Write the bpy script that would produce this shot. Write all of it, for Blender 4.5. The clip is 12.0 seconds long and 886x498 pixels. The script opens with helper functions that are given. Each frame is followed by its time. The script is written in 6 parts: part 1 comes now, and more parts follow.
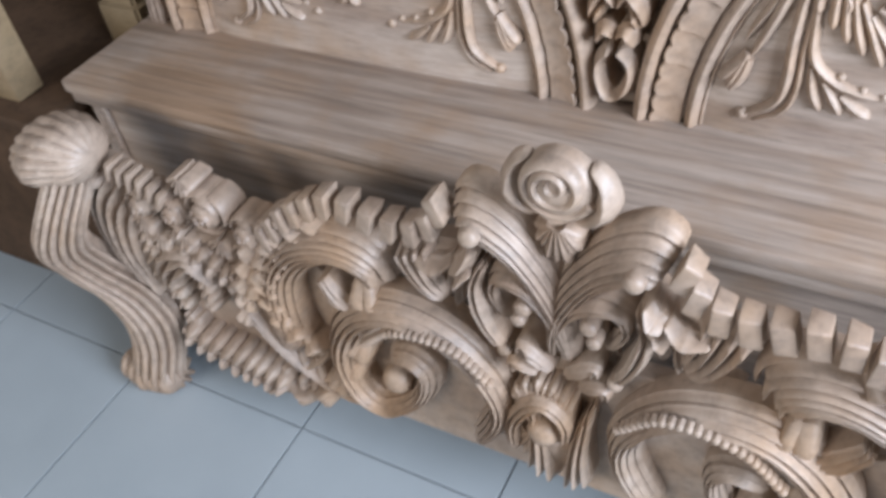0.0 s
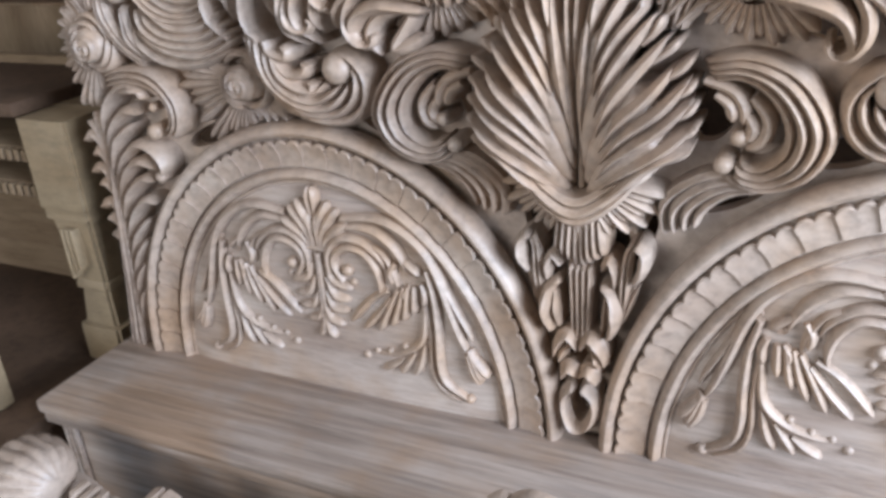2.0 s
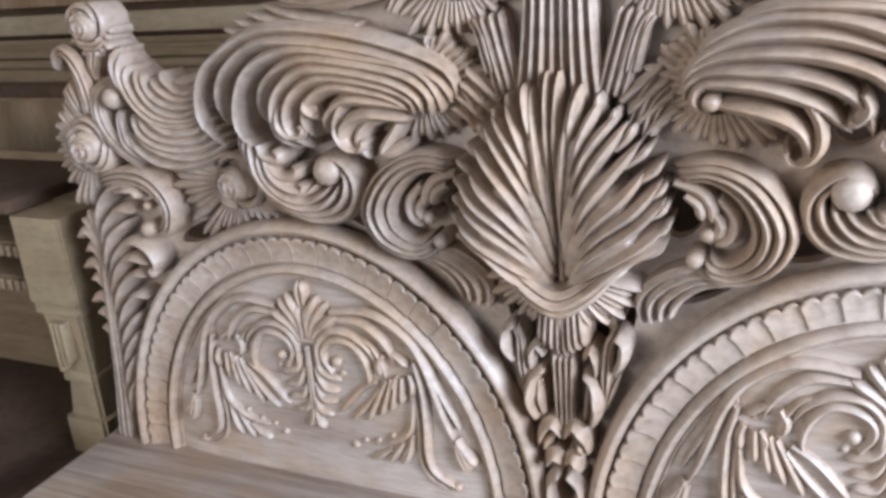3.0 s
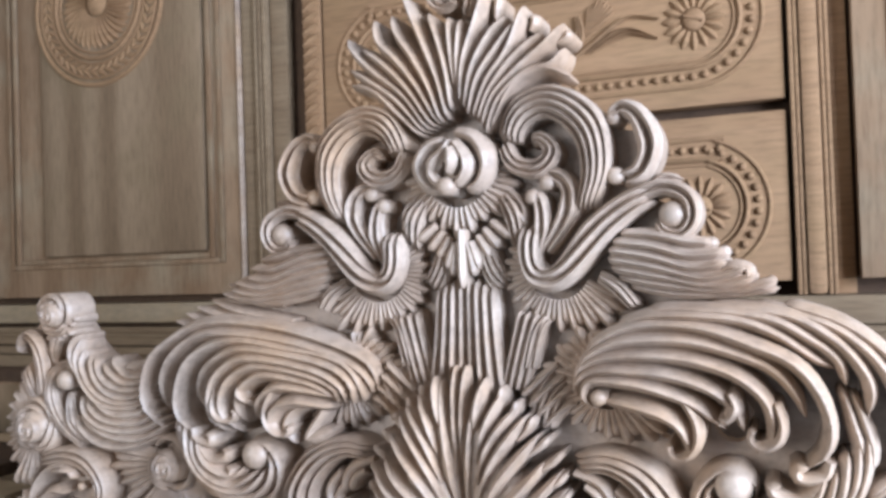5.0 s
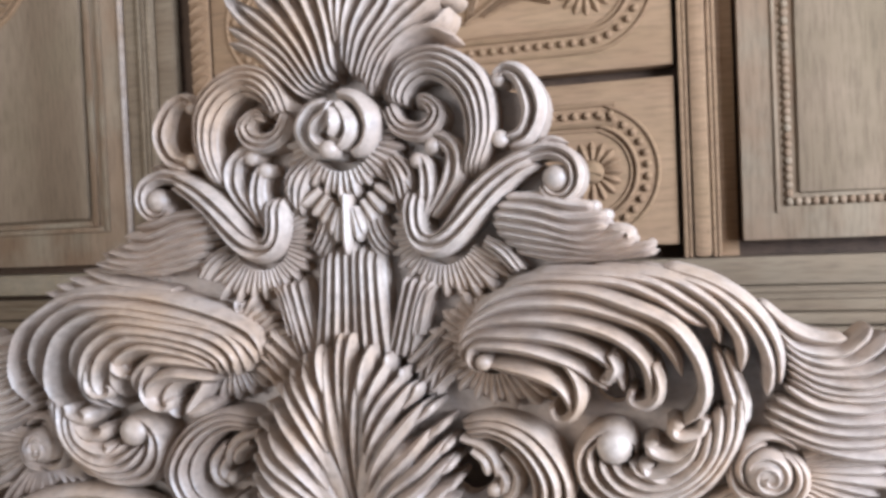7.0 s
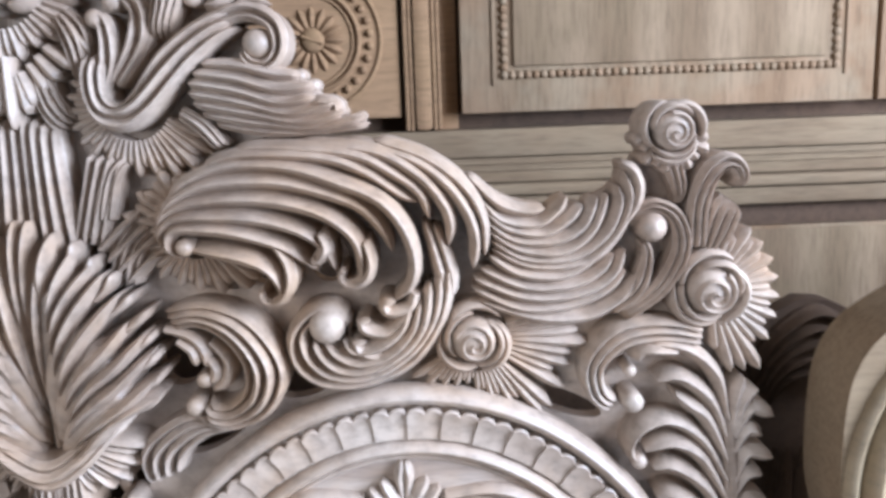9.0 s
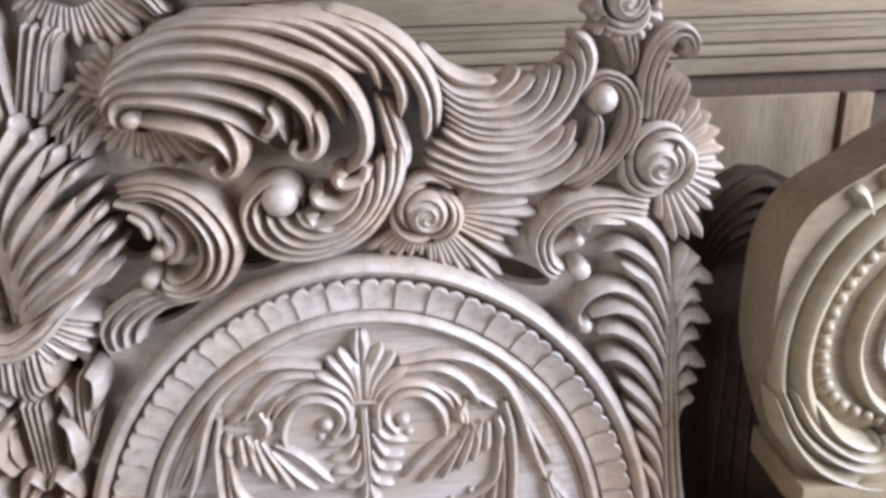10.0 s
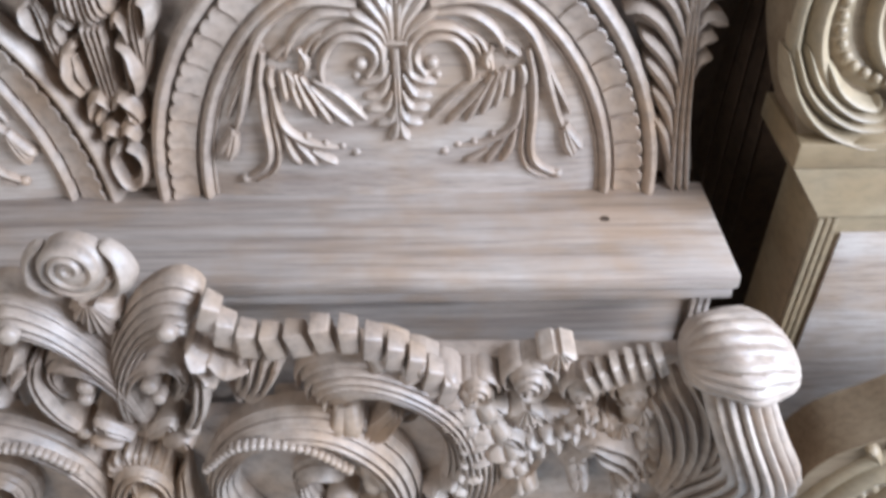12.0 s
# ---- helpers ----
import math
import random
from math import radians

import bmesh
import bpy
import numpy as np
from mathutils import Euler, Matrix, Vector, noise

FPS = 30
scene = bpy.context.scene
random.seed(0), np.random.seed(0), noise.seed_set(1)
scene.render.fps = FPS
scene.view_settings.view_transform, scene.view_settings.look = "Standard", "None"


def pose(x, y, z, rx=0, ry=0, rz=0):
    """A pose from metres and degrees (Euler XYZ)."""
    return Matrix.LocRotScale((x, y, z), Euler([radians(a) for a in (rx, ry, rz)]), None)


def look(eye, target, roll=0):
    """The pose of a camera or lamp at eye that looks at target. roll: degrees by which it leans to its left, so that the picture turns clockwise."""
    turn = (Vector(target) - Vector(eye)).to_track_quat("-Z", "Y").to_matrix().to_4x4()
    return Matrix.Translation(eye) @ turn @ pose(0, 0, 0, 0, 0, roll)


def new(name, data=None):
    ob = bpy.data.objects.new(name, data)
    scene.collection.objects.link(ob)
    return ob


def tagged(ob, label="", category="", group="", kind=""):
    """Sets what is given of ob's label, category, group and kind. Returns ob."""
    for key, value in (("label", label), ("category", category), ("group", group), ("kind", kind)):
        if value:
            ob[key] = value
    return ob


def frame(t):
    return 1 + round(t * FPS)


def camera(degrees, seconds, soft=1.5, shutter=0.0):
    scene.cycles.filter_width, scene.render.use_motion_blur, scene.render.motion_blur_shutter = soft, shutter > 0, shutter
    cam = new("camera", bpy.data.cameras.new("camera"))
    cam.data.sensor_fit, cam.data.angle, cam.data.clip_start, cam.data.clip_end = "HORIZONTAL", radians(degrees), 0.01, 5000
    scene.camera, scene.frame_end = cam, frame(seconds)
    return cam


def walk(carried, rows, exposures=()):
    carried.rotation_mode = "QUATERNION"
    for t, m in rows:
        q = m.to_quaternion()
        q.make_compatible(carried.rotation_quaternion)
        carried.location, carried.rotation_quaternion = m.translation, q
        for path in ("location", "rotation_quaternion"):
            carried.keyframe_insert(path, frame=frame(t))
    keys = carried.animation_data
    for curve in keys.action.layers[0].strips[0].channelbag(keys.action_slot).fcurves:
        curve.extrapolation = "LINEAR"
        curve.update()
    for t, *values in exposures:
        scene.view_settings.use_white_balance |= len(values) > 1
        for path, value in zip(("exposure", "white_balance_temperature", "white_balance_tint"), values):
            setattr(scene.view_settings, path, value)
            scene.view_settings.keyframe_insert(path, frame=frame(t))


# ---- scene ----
cam = camera(56.76, 12.0, 3.3, 0.3)
# seconds, place in metres, turn in degrees
ROWS = [
    (0, 0.302, -1.0057, 1.365, 45.2408, 6.0353, 26.9812),
    (0.5, 0.2937, -1.0057, 1.3826, 51.7615, 3.5083, 24.5689),
    (1, 0.2855, -1.0051, 1.4083, 58.7741, 3.9707, 25.3066),
    (1.5, 0.287, -1.0119, 1.4313, 62.1238, 3.4021, 25.5669),
    (2, 0.2858, -1.0233, 1.4468, 65.1503, 3.6858, 24.7449),
    (2.5, 0.2843, -1.0297, 1.468, 68.4696, 3.7721, 23.8411),
    (3, 0.2883, -1.0601, 1.4925, 70.2265, 3.8103, 22.8818),
    (3.5, 0.312, -1.1135, 1.5179, 74.9949, 3.3548, 21.4769),
    (5.5, 0.4355, -1.1101, 1.481, 94.1015, 1.9737, 22.1963),
    (6, 0.4395, -1.1032, 1.4814, 95.2166, 3.2833, 20.8003),
    (6.5, 0.4393, -1.091, 1.4808, 92.5205, 3.2628, 18.7489),
    (8.5, 0.4681, -1.0299, 1.4809, 81.003, 1.5472, 4.0782),
    (9, 0.477, -1.0155, 1.4769, 79.2046, 2.0071, -1.6038),
    (9.5, 0.4791, -1.0108, 1.4733, 74.47, 1.1658, -3.9478),
    (10, 0.4805, -1.023, 1.4801, 70.1714, 1.5048, -4.6787),
    (10.5, 0.4759, -1.0429, 1.5032, 65.1091, 0.9891, -4.8022),
    (11, 0.4643, -1.0587, 1.5114, 59.8484, 2.3776, -3.0325),
    (11.5, 0.4909, -1.1148, 1.4885, 56.4344, 2.0173, 0.4531),
    (12, 0.497, -1.1365, 1.4392, 50.0757, 0.4924, -0.7278),
]
walk(cam, [(t, pose(x, y, z, rx, ry, rz)) for t, x, y, z, rx, ry, rz in ROWS],
     [(0.0, -0.16, 6550, 11), (1.5, -0.04, 6250, 10), (2.5, -0.02, 6080, 10), (3.5, 0.09, 6080, 10), (6.5, 0.22, 5850, 10), (9.0, 0.06, 5800, 10), (10.5, 0.0, 5680, 8), (12.0, -0.15, 5880, 8)])

# ---- light ----
world = bpy.data.worlds.new("world")
scene.world = world
world.use_nodes = True
nt = world.node_tree
sky = nt.nodes.new("ShaderNodeTexSky")
sky.sky_type, sky.sun_disc = "NISHITA", False
sky.sun_elevation, sky.sun_rotation = radians(40), radians(200)
nt.links.new(sky.outputs[0], nt.nodes["Background"].inputs[0])
nt.nodes["Background"].inputs[1].default_value = 0.10


def opening_light(name, x, y, z, wide, high, target, watts, colour):
    """An area lamp at an opening of the hall: doorway daylight and added left fill."""
    data = bpy.data.lights.new(name, "AREA")
    data.shape, data.size, data.size_y, data.energy, data.color = "RECTANGLE", wide, high, watts, colour
    new(name, data).matrix_world = look((x, y, z), target)


opening_light("doorway_daylight", 2.65, -1.12, 1.85, 1.6, 1.45, (0.0, -0.1, 1.1), 288, (0.74, 0.85, 1.04))
# fill lamp added at an unseen window, stands in for bounce from the left
opening_light("left_fill", -1.5, -3.05, 1.75, 1.5, 1.3, (-0.2, 0, 1.1), 68, (0.9, 0.92, 0.95))

# ---- materials ----
def wood(name, dark, light, grey, scale=(1, 1, 1), bump=0.25, rough=0.62, streak=1.0, fleck=0.35, gloss=0.5, stain=None, share=0.5, edge=0.18, wave=0.0, drift=1.0):
    """Bare sanded wood: streaks along one axis, blotches, pores and fine relief."""
    mat = bpy.data.materials.new(name)
    mat.use_nodes = True
    n, l = mat.node_tree.nodes, mat.node_tree.links
    shader = n["Principled BSDF"]
    coord = n.new("ShaderNodeTexCoord")
    rnd = n.new("ShaderNodeObjectInfo")
    shift = n.new("ShaderNodeVectorMath")
    shift.operation = "MULTIPLY_ADD"
    comb = n.new("ShaderNodeCombineXYZ")
    for k in range(3):
        l.new(rnd.outputs["Random"], comb.inputs[k])
    l.new(comb.outputs[0], shift.inputs[0])
    shift.inputs[1].default_value = (3.1 * drift, 1.7 * drift, 2.3 * drift)
    l.new(coord.outputs["Object"], shift.inputs[2])
    mapping = n.new("ShaderNodeMapping")
    mapping.inputs["Scale"].default_value = scale
    l.new(shift.outputs[0], mapping.inputs[0])

    def tex(size, detail, rough_, source):
        t = n.new("ShaderNodeTexNoise")
        t.inputs["Scale"].default_value, t.inputs["Detail"].default_value, t.inputs["Roughness"].default_value = size, detail, rough_
        l.new(source, t.inputs["Vector"])
        return t.outputs["Fac"]

    def ramp(fac, a, b, lo=0.3, hi=0.7):
        r = n.new("ShaderNodeValToRGB")
        r.color_ramp.elements[0].color, r.color_ramp.elements[1].color = (*a, 1), (*b, 1)
        r.color_ramp.elements[0].position, r.color_ramp.elements[1].position = lo, hi
        l.new(fac, r.inputs[0])
        return r.outputs[0]

    def mix(fac, a, b, kind="MIX"):
        m = n.new("ShaderNodeMix")
        m.data_type, m.blend_type = "RGBA", kind
        if isinstance(fac, float):
            m.inputs[0].default_value = fac
        else:
            l.new(fac, m.inputs[0])
        l.new(a, m.inputs[6]), l.new(b, m.inputs[7])
        return m.outputs[2]

    grain = tex(6 * streak, 7, 0.65, mapping.outputs[0])
    blotch = tex(2.3, 3, 0.5, shift.outputs[0])
    fine = tex(46, 5, 0.7, mapping.outputs[0])
    base = ramp(grain, dark, light, 0.5 - edge, 0.5 + edge)
    pale = ramp(blotch, grey, light, 0.35, 0.65)
    col = mix(0.5, base, pale)
    if wave:
        rings = n.new("ShaderNodeTexWave")
        rings.inputs["Scale"].default_value, rings.inputs["Distortion"].default_value, rings.inputs["Detail"].default_value, rings.inputs["Detail Scale"].default_value = 0.55, 11.0, 3.0, 0.7
        l.new(mapping.outputs[0], rings.inputs["Vector"])
        col = mix(wave, col, ramp(rings.outputs["Fac"], dark, light, 0.1, 0.9))
    if stain:
        spots = tex(4.5, 4, 0.6, shift.outputs[0])
        tint = n.new("ShaderNodeRGB")
        tint.outputs[0].default_value = (*stain, 1)
        col = mix(ramp(spots, (0, 0, 0), (share, share, share), 0.46, 0.66), col, tint.outputs[0])
    dust = ramp(fine, (1 - fleck, 1 - fleck, 1 - fleck), (1, 1, 1), 0.3, 0.55)
    col = mix(1.0, col, dust, "MULTIPLY")
    l.new(col, shader.inputs["Base Color"])
    spread = n.new("ShaderNodeMapRange")
    spread.inputs[3].default_value, spread.inputs[4].default_value = rough - 0.1, rough + 0.12
    l.new(blotch, spread.inputs[0])
    l.new(spread.outputs[0], shader.inputs["Roughness"])
    shader.inputs["Specular IOR Level"].default_value = gloss
    relief = n.new("ShaderNodeBump")
    relief.inputs["Strength"].default_value, relief.inputs["Distance"].default_value = bump, 0.003
    l.new(fine, relief.inputs["Height"])
    l.new(relief.outputs[0], shader.inputs["Normal"])
    return mat


CARVED = wood("carved_wood", (0.215, 0.13, 0.078), (0.432, 0.341, 0.268), (0.30, 0.217, 0.16), (1, 1, 1.4), 0.2, 0.5, gloss=0.58, stain=(0.34, 0.21, 0.118), share=0.75, drift=0.0)
PANEL = wood("panel_wood", (0.19, 0.122, 0.08), (0.45, 0.368, 0.302), (0.32, 0.25, 0.205), (0.35, 1, 3.5), 0.12, 0.6, gloss=0.3, stain=(0.315, 0.205, 0.125), share=0.75, edge=0.10)
PLANK = wood("plank_wood", (0.14, 0.085, 0.052), (0.41, 0.325, 0.26), (0.31, 0.245, 0.2), (0.10, 2.2, 2.2), 0.2, 0.55, 2.8, 0.4, stain=(0.29, 0.18, 0.105), share=0.75, edge=0.10)
DOOR = wood("wardrobe_wood", (0.145, 0.082, 0.041), (0.25, 0.16, 0.094), (0.195, 0.122, 0.07), (3, 3, 0.3), 0.12, 0.8, 1.6, 0.3, gloss=0.12, stain=(0.25, 0.195, 0.125), share=0.6, wave=0.4)
PALE = wood("door_panel_wood", (0.142, 0.090, 0.050), (0.240, 0.163, 0.098), (0.190, 0.129, 0.077), (3, 3, 0.3), 0.12, 0.8, 1.6, 0.3, gloss=0.12, stain=(0.170, 0.118, 0.066), share=0.7, wave=0.7)
DRAWER = wood("drawer_wood", (0.183, 0.100, 0.048), (0.285, 0.168, 0.089), (0.222, 0.128, 0.066), (0.3, 3, 3), 0.12, 0.8, 1.6, 0.3, gloss=0.12, stain=(0.246, 0.149, 0.072), share=0.5)
YELLOW = wood("yellow_wood", (0.145, 0.092, 0.045), (0.31, 0.23, 0.135), (0.215, 0.15, 0.082), (0.6, 1, 1.6), 0.12, 0.55, 1.2, 0.25, stain=(0.22, 0.14, 0.065), share=0.6)
RAIL = wood("rail_wood", (0.115, 0.070, 0.037), (0.221, 0.152, 0.090), (0.164, 0.111, 0.066), (0.3, 3, 3), 0.12, 0.8, 1.6, 0.3, gloss=0.12, stain=(0.205, 0.148, 0.090), share=0.5)
# dark stained wood; also paints shade into wardrobe gaps and the cabinet top
DARK = wood("stained_and_shaded_wood", (0.045, 0.026, 0.014), (0.10, 0.058, 0.034), (0.066, 0.04, 0.024), (1, 1, 1), 0.15, 0.78, gloss=0.2)


def plain(name, a, b, rough=0.8, size=3.0, bump=0.1):
    """A mineral surface with soft blotches and fine grain."""
    mat = bpy.data.materials.new(name)
    mat.use_nodes = True
    n, l = mat.node_tree.nodes, mat.node_tree.links
    shader = n["Principled BSDF"]
    coord = n.new("ShaderNodeTexCoord")
    t, f = n.new("ShaderNodeTexNoise"), n.new("ShaderNodeTexNoise")
    t.inputs["Scale"].default_value, t.inputs["Detail"].default_value = size, 6
    f.inputs["Scale"].default_value, f.inputs["Detail"].default_value = size * 30, 4
    r = n.new("ShaderNodeValToRGB")
    r.color_ramp.elements[0].color, r.color_ramp.elements[1].color = (*a, 1), (*b, 1)
    r.color_ramp.elements[0].position, r.color_ramp.elements[1].position = 0.3, 0.7
    relief = n.new("ShaderNodeBump")
    relief.inputs["Strength"].default_value, relief.inputs["Distance"].default_value = bump, 0.002
    l.new(coord.outputs["Object"], t.inputs["Vector"]), l.new(coord.outputs["Object"], f.inputs["Vector"])
    l.new(t.outputs["Fac"], r.inputs[0]), l.new(r.outputs[0], shader.inputs["Base Color"])
    l.new(f.outputs["Fac"], relief.inputs["Height"]), l.new(relief.outputs[0], shader.inputs["Normal"])
    shader.inputs["Roughness"].default_value = rough
    return mat


TILE = plain("floor_tile", (0.26, 0.29, 0.30), (0.33, 0.36, 0.37), 0.35, 2.0, 0.02)
GROUT = plain("grout", (0.15, 0.16, 0.16), (0.21, 0.22, 0.22), 0.9)
PLASTER = plain("plaster", (0.26, 0.25, 0.24), (0.34, 0.33, 0.31), 0.9, 1.2)

# ---- building tools ----
def part(name, bm, material, parent=None, label="", smooth=True):
    """Links a bmesh as one mesh object under a thing or a part."""
    me = bpy.data.meshes.new(name)
    bmesh.ops.recalc_face_normals(bm, faces=bm.faces)
    bm.to_mesh(me)
    bm.free()
    return finish(name, me, material, parent, label, smooth)


def finish(name, me, material, parent=None, label="", smooth=True):
    me.materials.append(material)
    if smooth:
        me.shade_smooth()
        me.set_sharp_from_angle(angle=radians(42))
    ob = new(name, me)
    ob.parent = parent
    if label:
        tagged(ob, label)
    return ob


def thing(name, label, category, at=(0, 0, 0), group="", kind=""):
    ob = new(name)
    ob.empty_display_size = 0.05
    ob.location = at
    return tagged(ob, label, category, group, kind)


def box(bm, x0, x1, y0, y1, z0, z1, bevel=0.0):
    """A box with softened edges."""
    m = Matrix.LocRotScale(((x0 + x1) / 2, (y0 + y1) / 2, (z0 + z1) / 2), None, (x1 - x0, y1 - y0, z1 - z0))
    vs = bmesh.ops.create_cube(bm, size=1, matrix=m)["verts"]
    if bevel:
        es = list({e for v in vs for e in v.link_edges})
        bmesh.ops.bevel(bm, geom=es, offset=bevel, segments=2, profile=0.6, affect="EDGES")
    return bm


def block(name, x0, x1, y0, y1, z0, z1, material, parent=None, bevel=0.003, label=""):
    return part(name, box(bmesh.new(), x0, x1, y0, y1, z0, z1, bevel), material, parent, label)


def spline(pts, m):
    """m points at even steps along a smooth curve through the control points."""
    p = np.asarray(pts, float)
    if len(p) < 3:
        t = np.linspace(0, 1, m)[:, None]
        return p[0] * (1 - t) + p[-1] * t
    q = np.vstack([2 * p[0] - p[1], p, 2 * p[-1] - p[-2]])
    out = []
    for i in range(len(p) - 1):
        a, b, c, d = q[i:i + 4]
        t = np.linspace(0, 1, 16, endpoint=False)[:, None]
        out.append(0.5 * (2 * b + (c - a) * t + (2 * a - 5 * b + 4 * c - d) * t ** 2 + (3 * b - a - 3 * c + d) * t ** 3))
    out = np.vstack(out + [p[-1:]])
    s = np.r_[0, np.cumsum(np.linalg.norm(np.diff(out, axis=0), axis=1))]
    w = np.linspace(0, s[-1], m)
    return np.stack([np.interp(w, s, out[:, k]) for k in range(2)], axis=1)


def piece(kind):
    """Marks a method of Relief whose outermost call makes a piece of its own."""
    def outer(fn):
        def run(self, *a, **k):
            if not self.depth:
                self.kind = kind
                if not self.loose or kind not in RIDGES or kind == "rosette":
                    self.marks.append((kind, self.count, len(self.f)))
            self.depth += 1
            fn(self, *a, **k)
            self.depth -= 1
        return run
    return outer


# what one ridge of a fluted piece is called
RIDGES = {"frill": "frill_lobe", "fluted_leaf": "flute", "tendril": "tendril", "rosette": "petal"}


class Relief:
    """Collects the ridges, balls and rings of one carved ornament. x to the right, z up, front towards -y."""

    def __init__(self, back=0.02, loose=False):
        self.v, self.f, self.count, self.back = [], [], 0, back
        self.marks, self.depth, self.kind, self.loose = [], 0, "", loose

    def add(self, verts, faces):
        self.v.append(np.asarray(verts, float))
        self.f += [[i + self.count for i in f] for f in faces]
        self.count += len(verts)

    def strand(self, path, y, w, h, e=0.6, k=7):
        """A ridge along a path: y its foot, w its half width, h its height, at each point."""
        if self.loose and self.depth and self.kind in RIDGES:
            self.marks.append((RIDGES[self.kind], self.count, len(self.f)))
        m = len(path)
        t = np.gradient(path, axis=0)
        t /= np.maximum(np.linalg.norm(t, axis=1), 1e-9)[:, None]
        nrm = np.stack([-t[:, 1], t[:, 0]], axis=1)
        u = np.linspace(-1, 1, k) if e >= 0.85 else np.sin(np.linspace(-1, 1, k) * np.pi / 2)
        rise = (1 - u ** 2) ** e if e < 0.85 else (0.5 + 0.5 * np.cos(np.pi * u)) ** (e - 0.15)
        rise[k // 2] = 1.0
        prof = np.r_[0, rise, 0]
        uu = np.r_[-1, u, 1]
        x = path[:, None, 0] + nrm[:, None, 0] * w[:, None] * uu
        z = path[:, None, 1] + nrm[:, None, 1] * w[:, None] * uu
        yy = y[:, None] - h[:, None] * prof
        yy[:, 0] = yy[:, -1] = self.back
        c = k + 2
        verts = np.stack([x, yy, z], axis=2).reshape(-1, 3)
        faces = [[i * c + j, i * c + j + 1, (i + 1) * c + j + 1, (i + 1) * c + j] for i in range(m - 1) for j in range(c - 1)]
        faces += [list(range(c)), [(m - 1) * c + j for j in range(c - 1, -1, -1)]]
        self.add(verts, faces)

    @piece("pearl")
    def ball(self, x, z, r, y, deep=0.8, rings=6, seg=14):
        verts, faces = [], []
        for i in range(rings + 1):
            a = math.pi / 2 * i / rings
            for j in range(seg):
                b = 2 * math.pi * j / seg
                verts.append((x + r * math.cos(a) * math.cos(b), y - r * deep * math.sin(a), z + r * math.cos(a) * math.sin(b)))
        for j in range(seg):
            verts.append((x + r * math.cos(2 * math.pi * j / seg), self.back, z + r * math.sin(2 * math.pi * j / seg)))
        for i in range(rings):
            for j in range(seg):
                faces.append([i * seg + j, i * seg + (j + 1) % seg, (i + 1) * seg + (j + 1) % seg, (i + 1) * seg + j])
        o = (rings + 1) * seg
        for j in range(seg):
            faces.append([o + j, o + (j + 1) % seg, (j + 1) % seg, j])
        self.add(verts, faces)

    @piece("fluted_leaf")
    def flutes(self, rails, n, y=-0.01, bulge=0.02, ridge=2.5, tip=0.16, root=0.1, lift=(0.5, 1.0, 0.6), e=1.35, m=26, over=1.06, ragged=0.03, curl=0.0, taper=0.3, ends=(), hmax=0.030, k=9, seed=1, edge=0.1):
        """n ridges side by side between two or three rails, over a swelling ground."""
        rng = random.Random(seed)
        r = [spline(p, m) for p in rails]
        s = np.linspace(0, 1, m)

        def across(v):
            if len(r) == 2:
                return r[0] * (1 - v) + r[1] * v
            return r[0] * 2 * (v - 0.5) * (v - 1) + r[1] * 4 * v * (1 - v) + r[2] * 2 * v * (v - 0.5)

        up = lift[0] * 2 * (s - 0.5) * (s - 1) + lift[1] * 4 * s * (1 - s) + lift[2] * 2 * s * (s - 0.5)
        for i in range(n):
            v = (i + 0.5) / n
            c, a, b = across(v), across(i / n), across((i + 1) / n)
            end = (ends[i % len(ends)] if ends else 1) - ragged * rng.random()
            c = spline(c[::2] if m > 20 else c, m) if end > 0.999 else c[: max(6, int(m * end))]
            mm = len(c)
            t = np.gradient(c, axis=0)
            t /= np.maximum(np.linalg.norm(t, axis=1), 1e-9)[:, None]
            d = (b - a)[:mm]
            w = 0.5 * np.abs(d[:, 0] * -t[:, 1] + d[:, 1] * t[:, 0]) * over + 0.0006
            ss = np.linspace(0, 1, mm)
            close = np.where(ss > 1 - tip, np.sqrt(np.maximum(0.02, 1 - ((ss - 1 + tip) / tip) ** 2)), 1.0)
            close = close * (1 - taper * ss ** 2)
            if root:
                close *= np.where(ss < root, np.sqrt(np.maximum(0.02, 1 - ((root - ss) / root) ** 2)), 1.0)
            swell = math.sin(math.pi * (edge + (1 - 2 * edge) * v)) ** 0.8
            foot = y - bulge * swell * up[:mm]
            foot = foot + (self.back - 0.014 - foot) * (1 - np.minimum(1, close / (1 - taper * ss ** 2))) * 0.75
            h = np.minimum(ridge * w, hmax) * (0.15 + 0.85 * close)
            self.strand(c, foot, w * close, h, e, k)
            if curl:
                q = c[-2]
                self.ball(q[0], q[1], max(w[-3] * curl * (1 - taper), 0.004), foot[-1] - h[-3] * 0.3, 0.9, 4, 10)

    @piece("tendril")
    def band(self, spine, w, n=3, **kw):
        """Ridges that follow one spine; w: half widths at start, middle and end."""
        p = spline(spine, 40)
        s = np.linspace(0, 1, 40)
        ww = np.interp(s, [0, 0.5, 1], w)
        t = np.gradient(p, axis=0)
        t /= np.maximum(np.linalg.norm(t, axis=1), 1e-9)[:, None]
        nrm = np.stack([-t[:, 1], t[:, 0]], axis=1)
        kw.setdefault("m", 34), kw.setdefault("ragged", 0.0), kw.setdefault("tip", 0.06), kw.setdefault("root", 0.05), kw.setdefault("bulge", 0.008), kw.setdefault("taper", 0.0)
        self.flutes([p + nrm * ww[:, None], p - nrm * ww[:, None]], n, **kw)

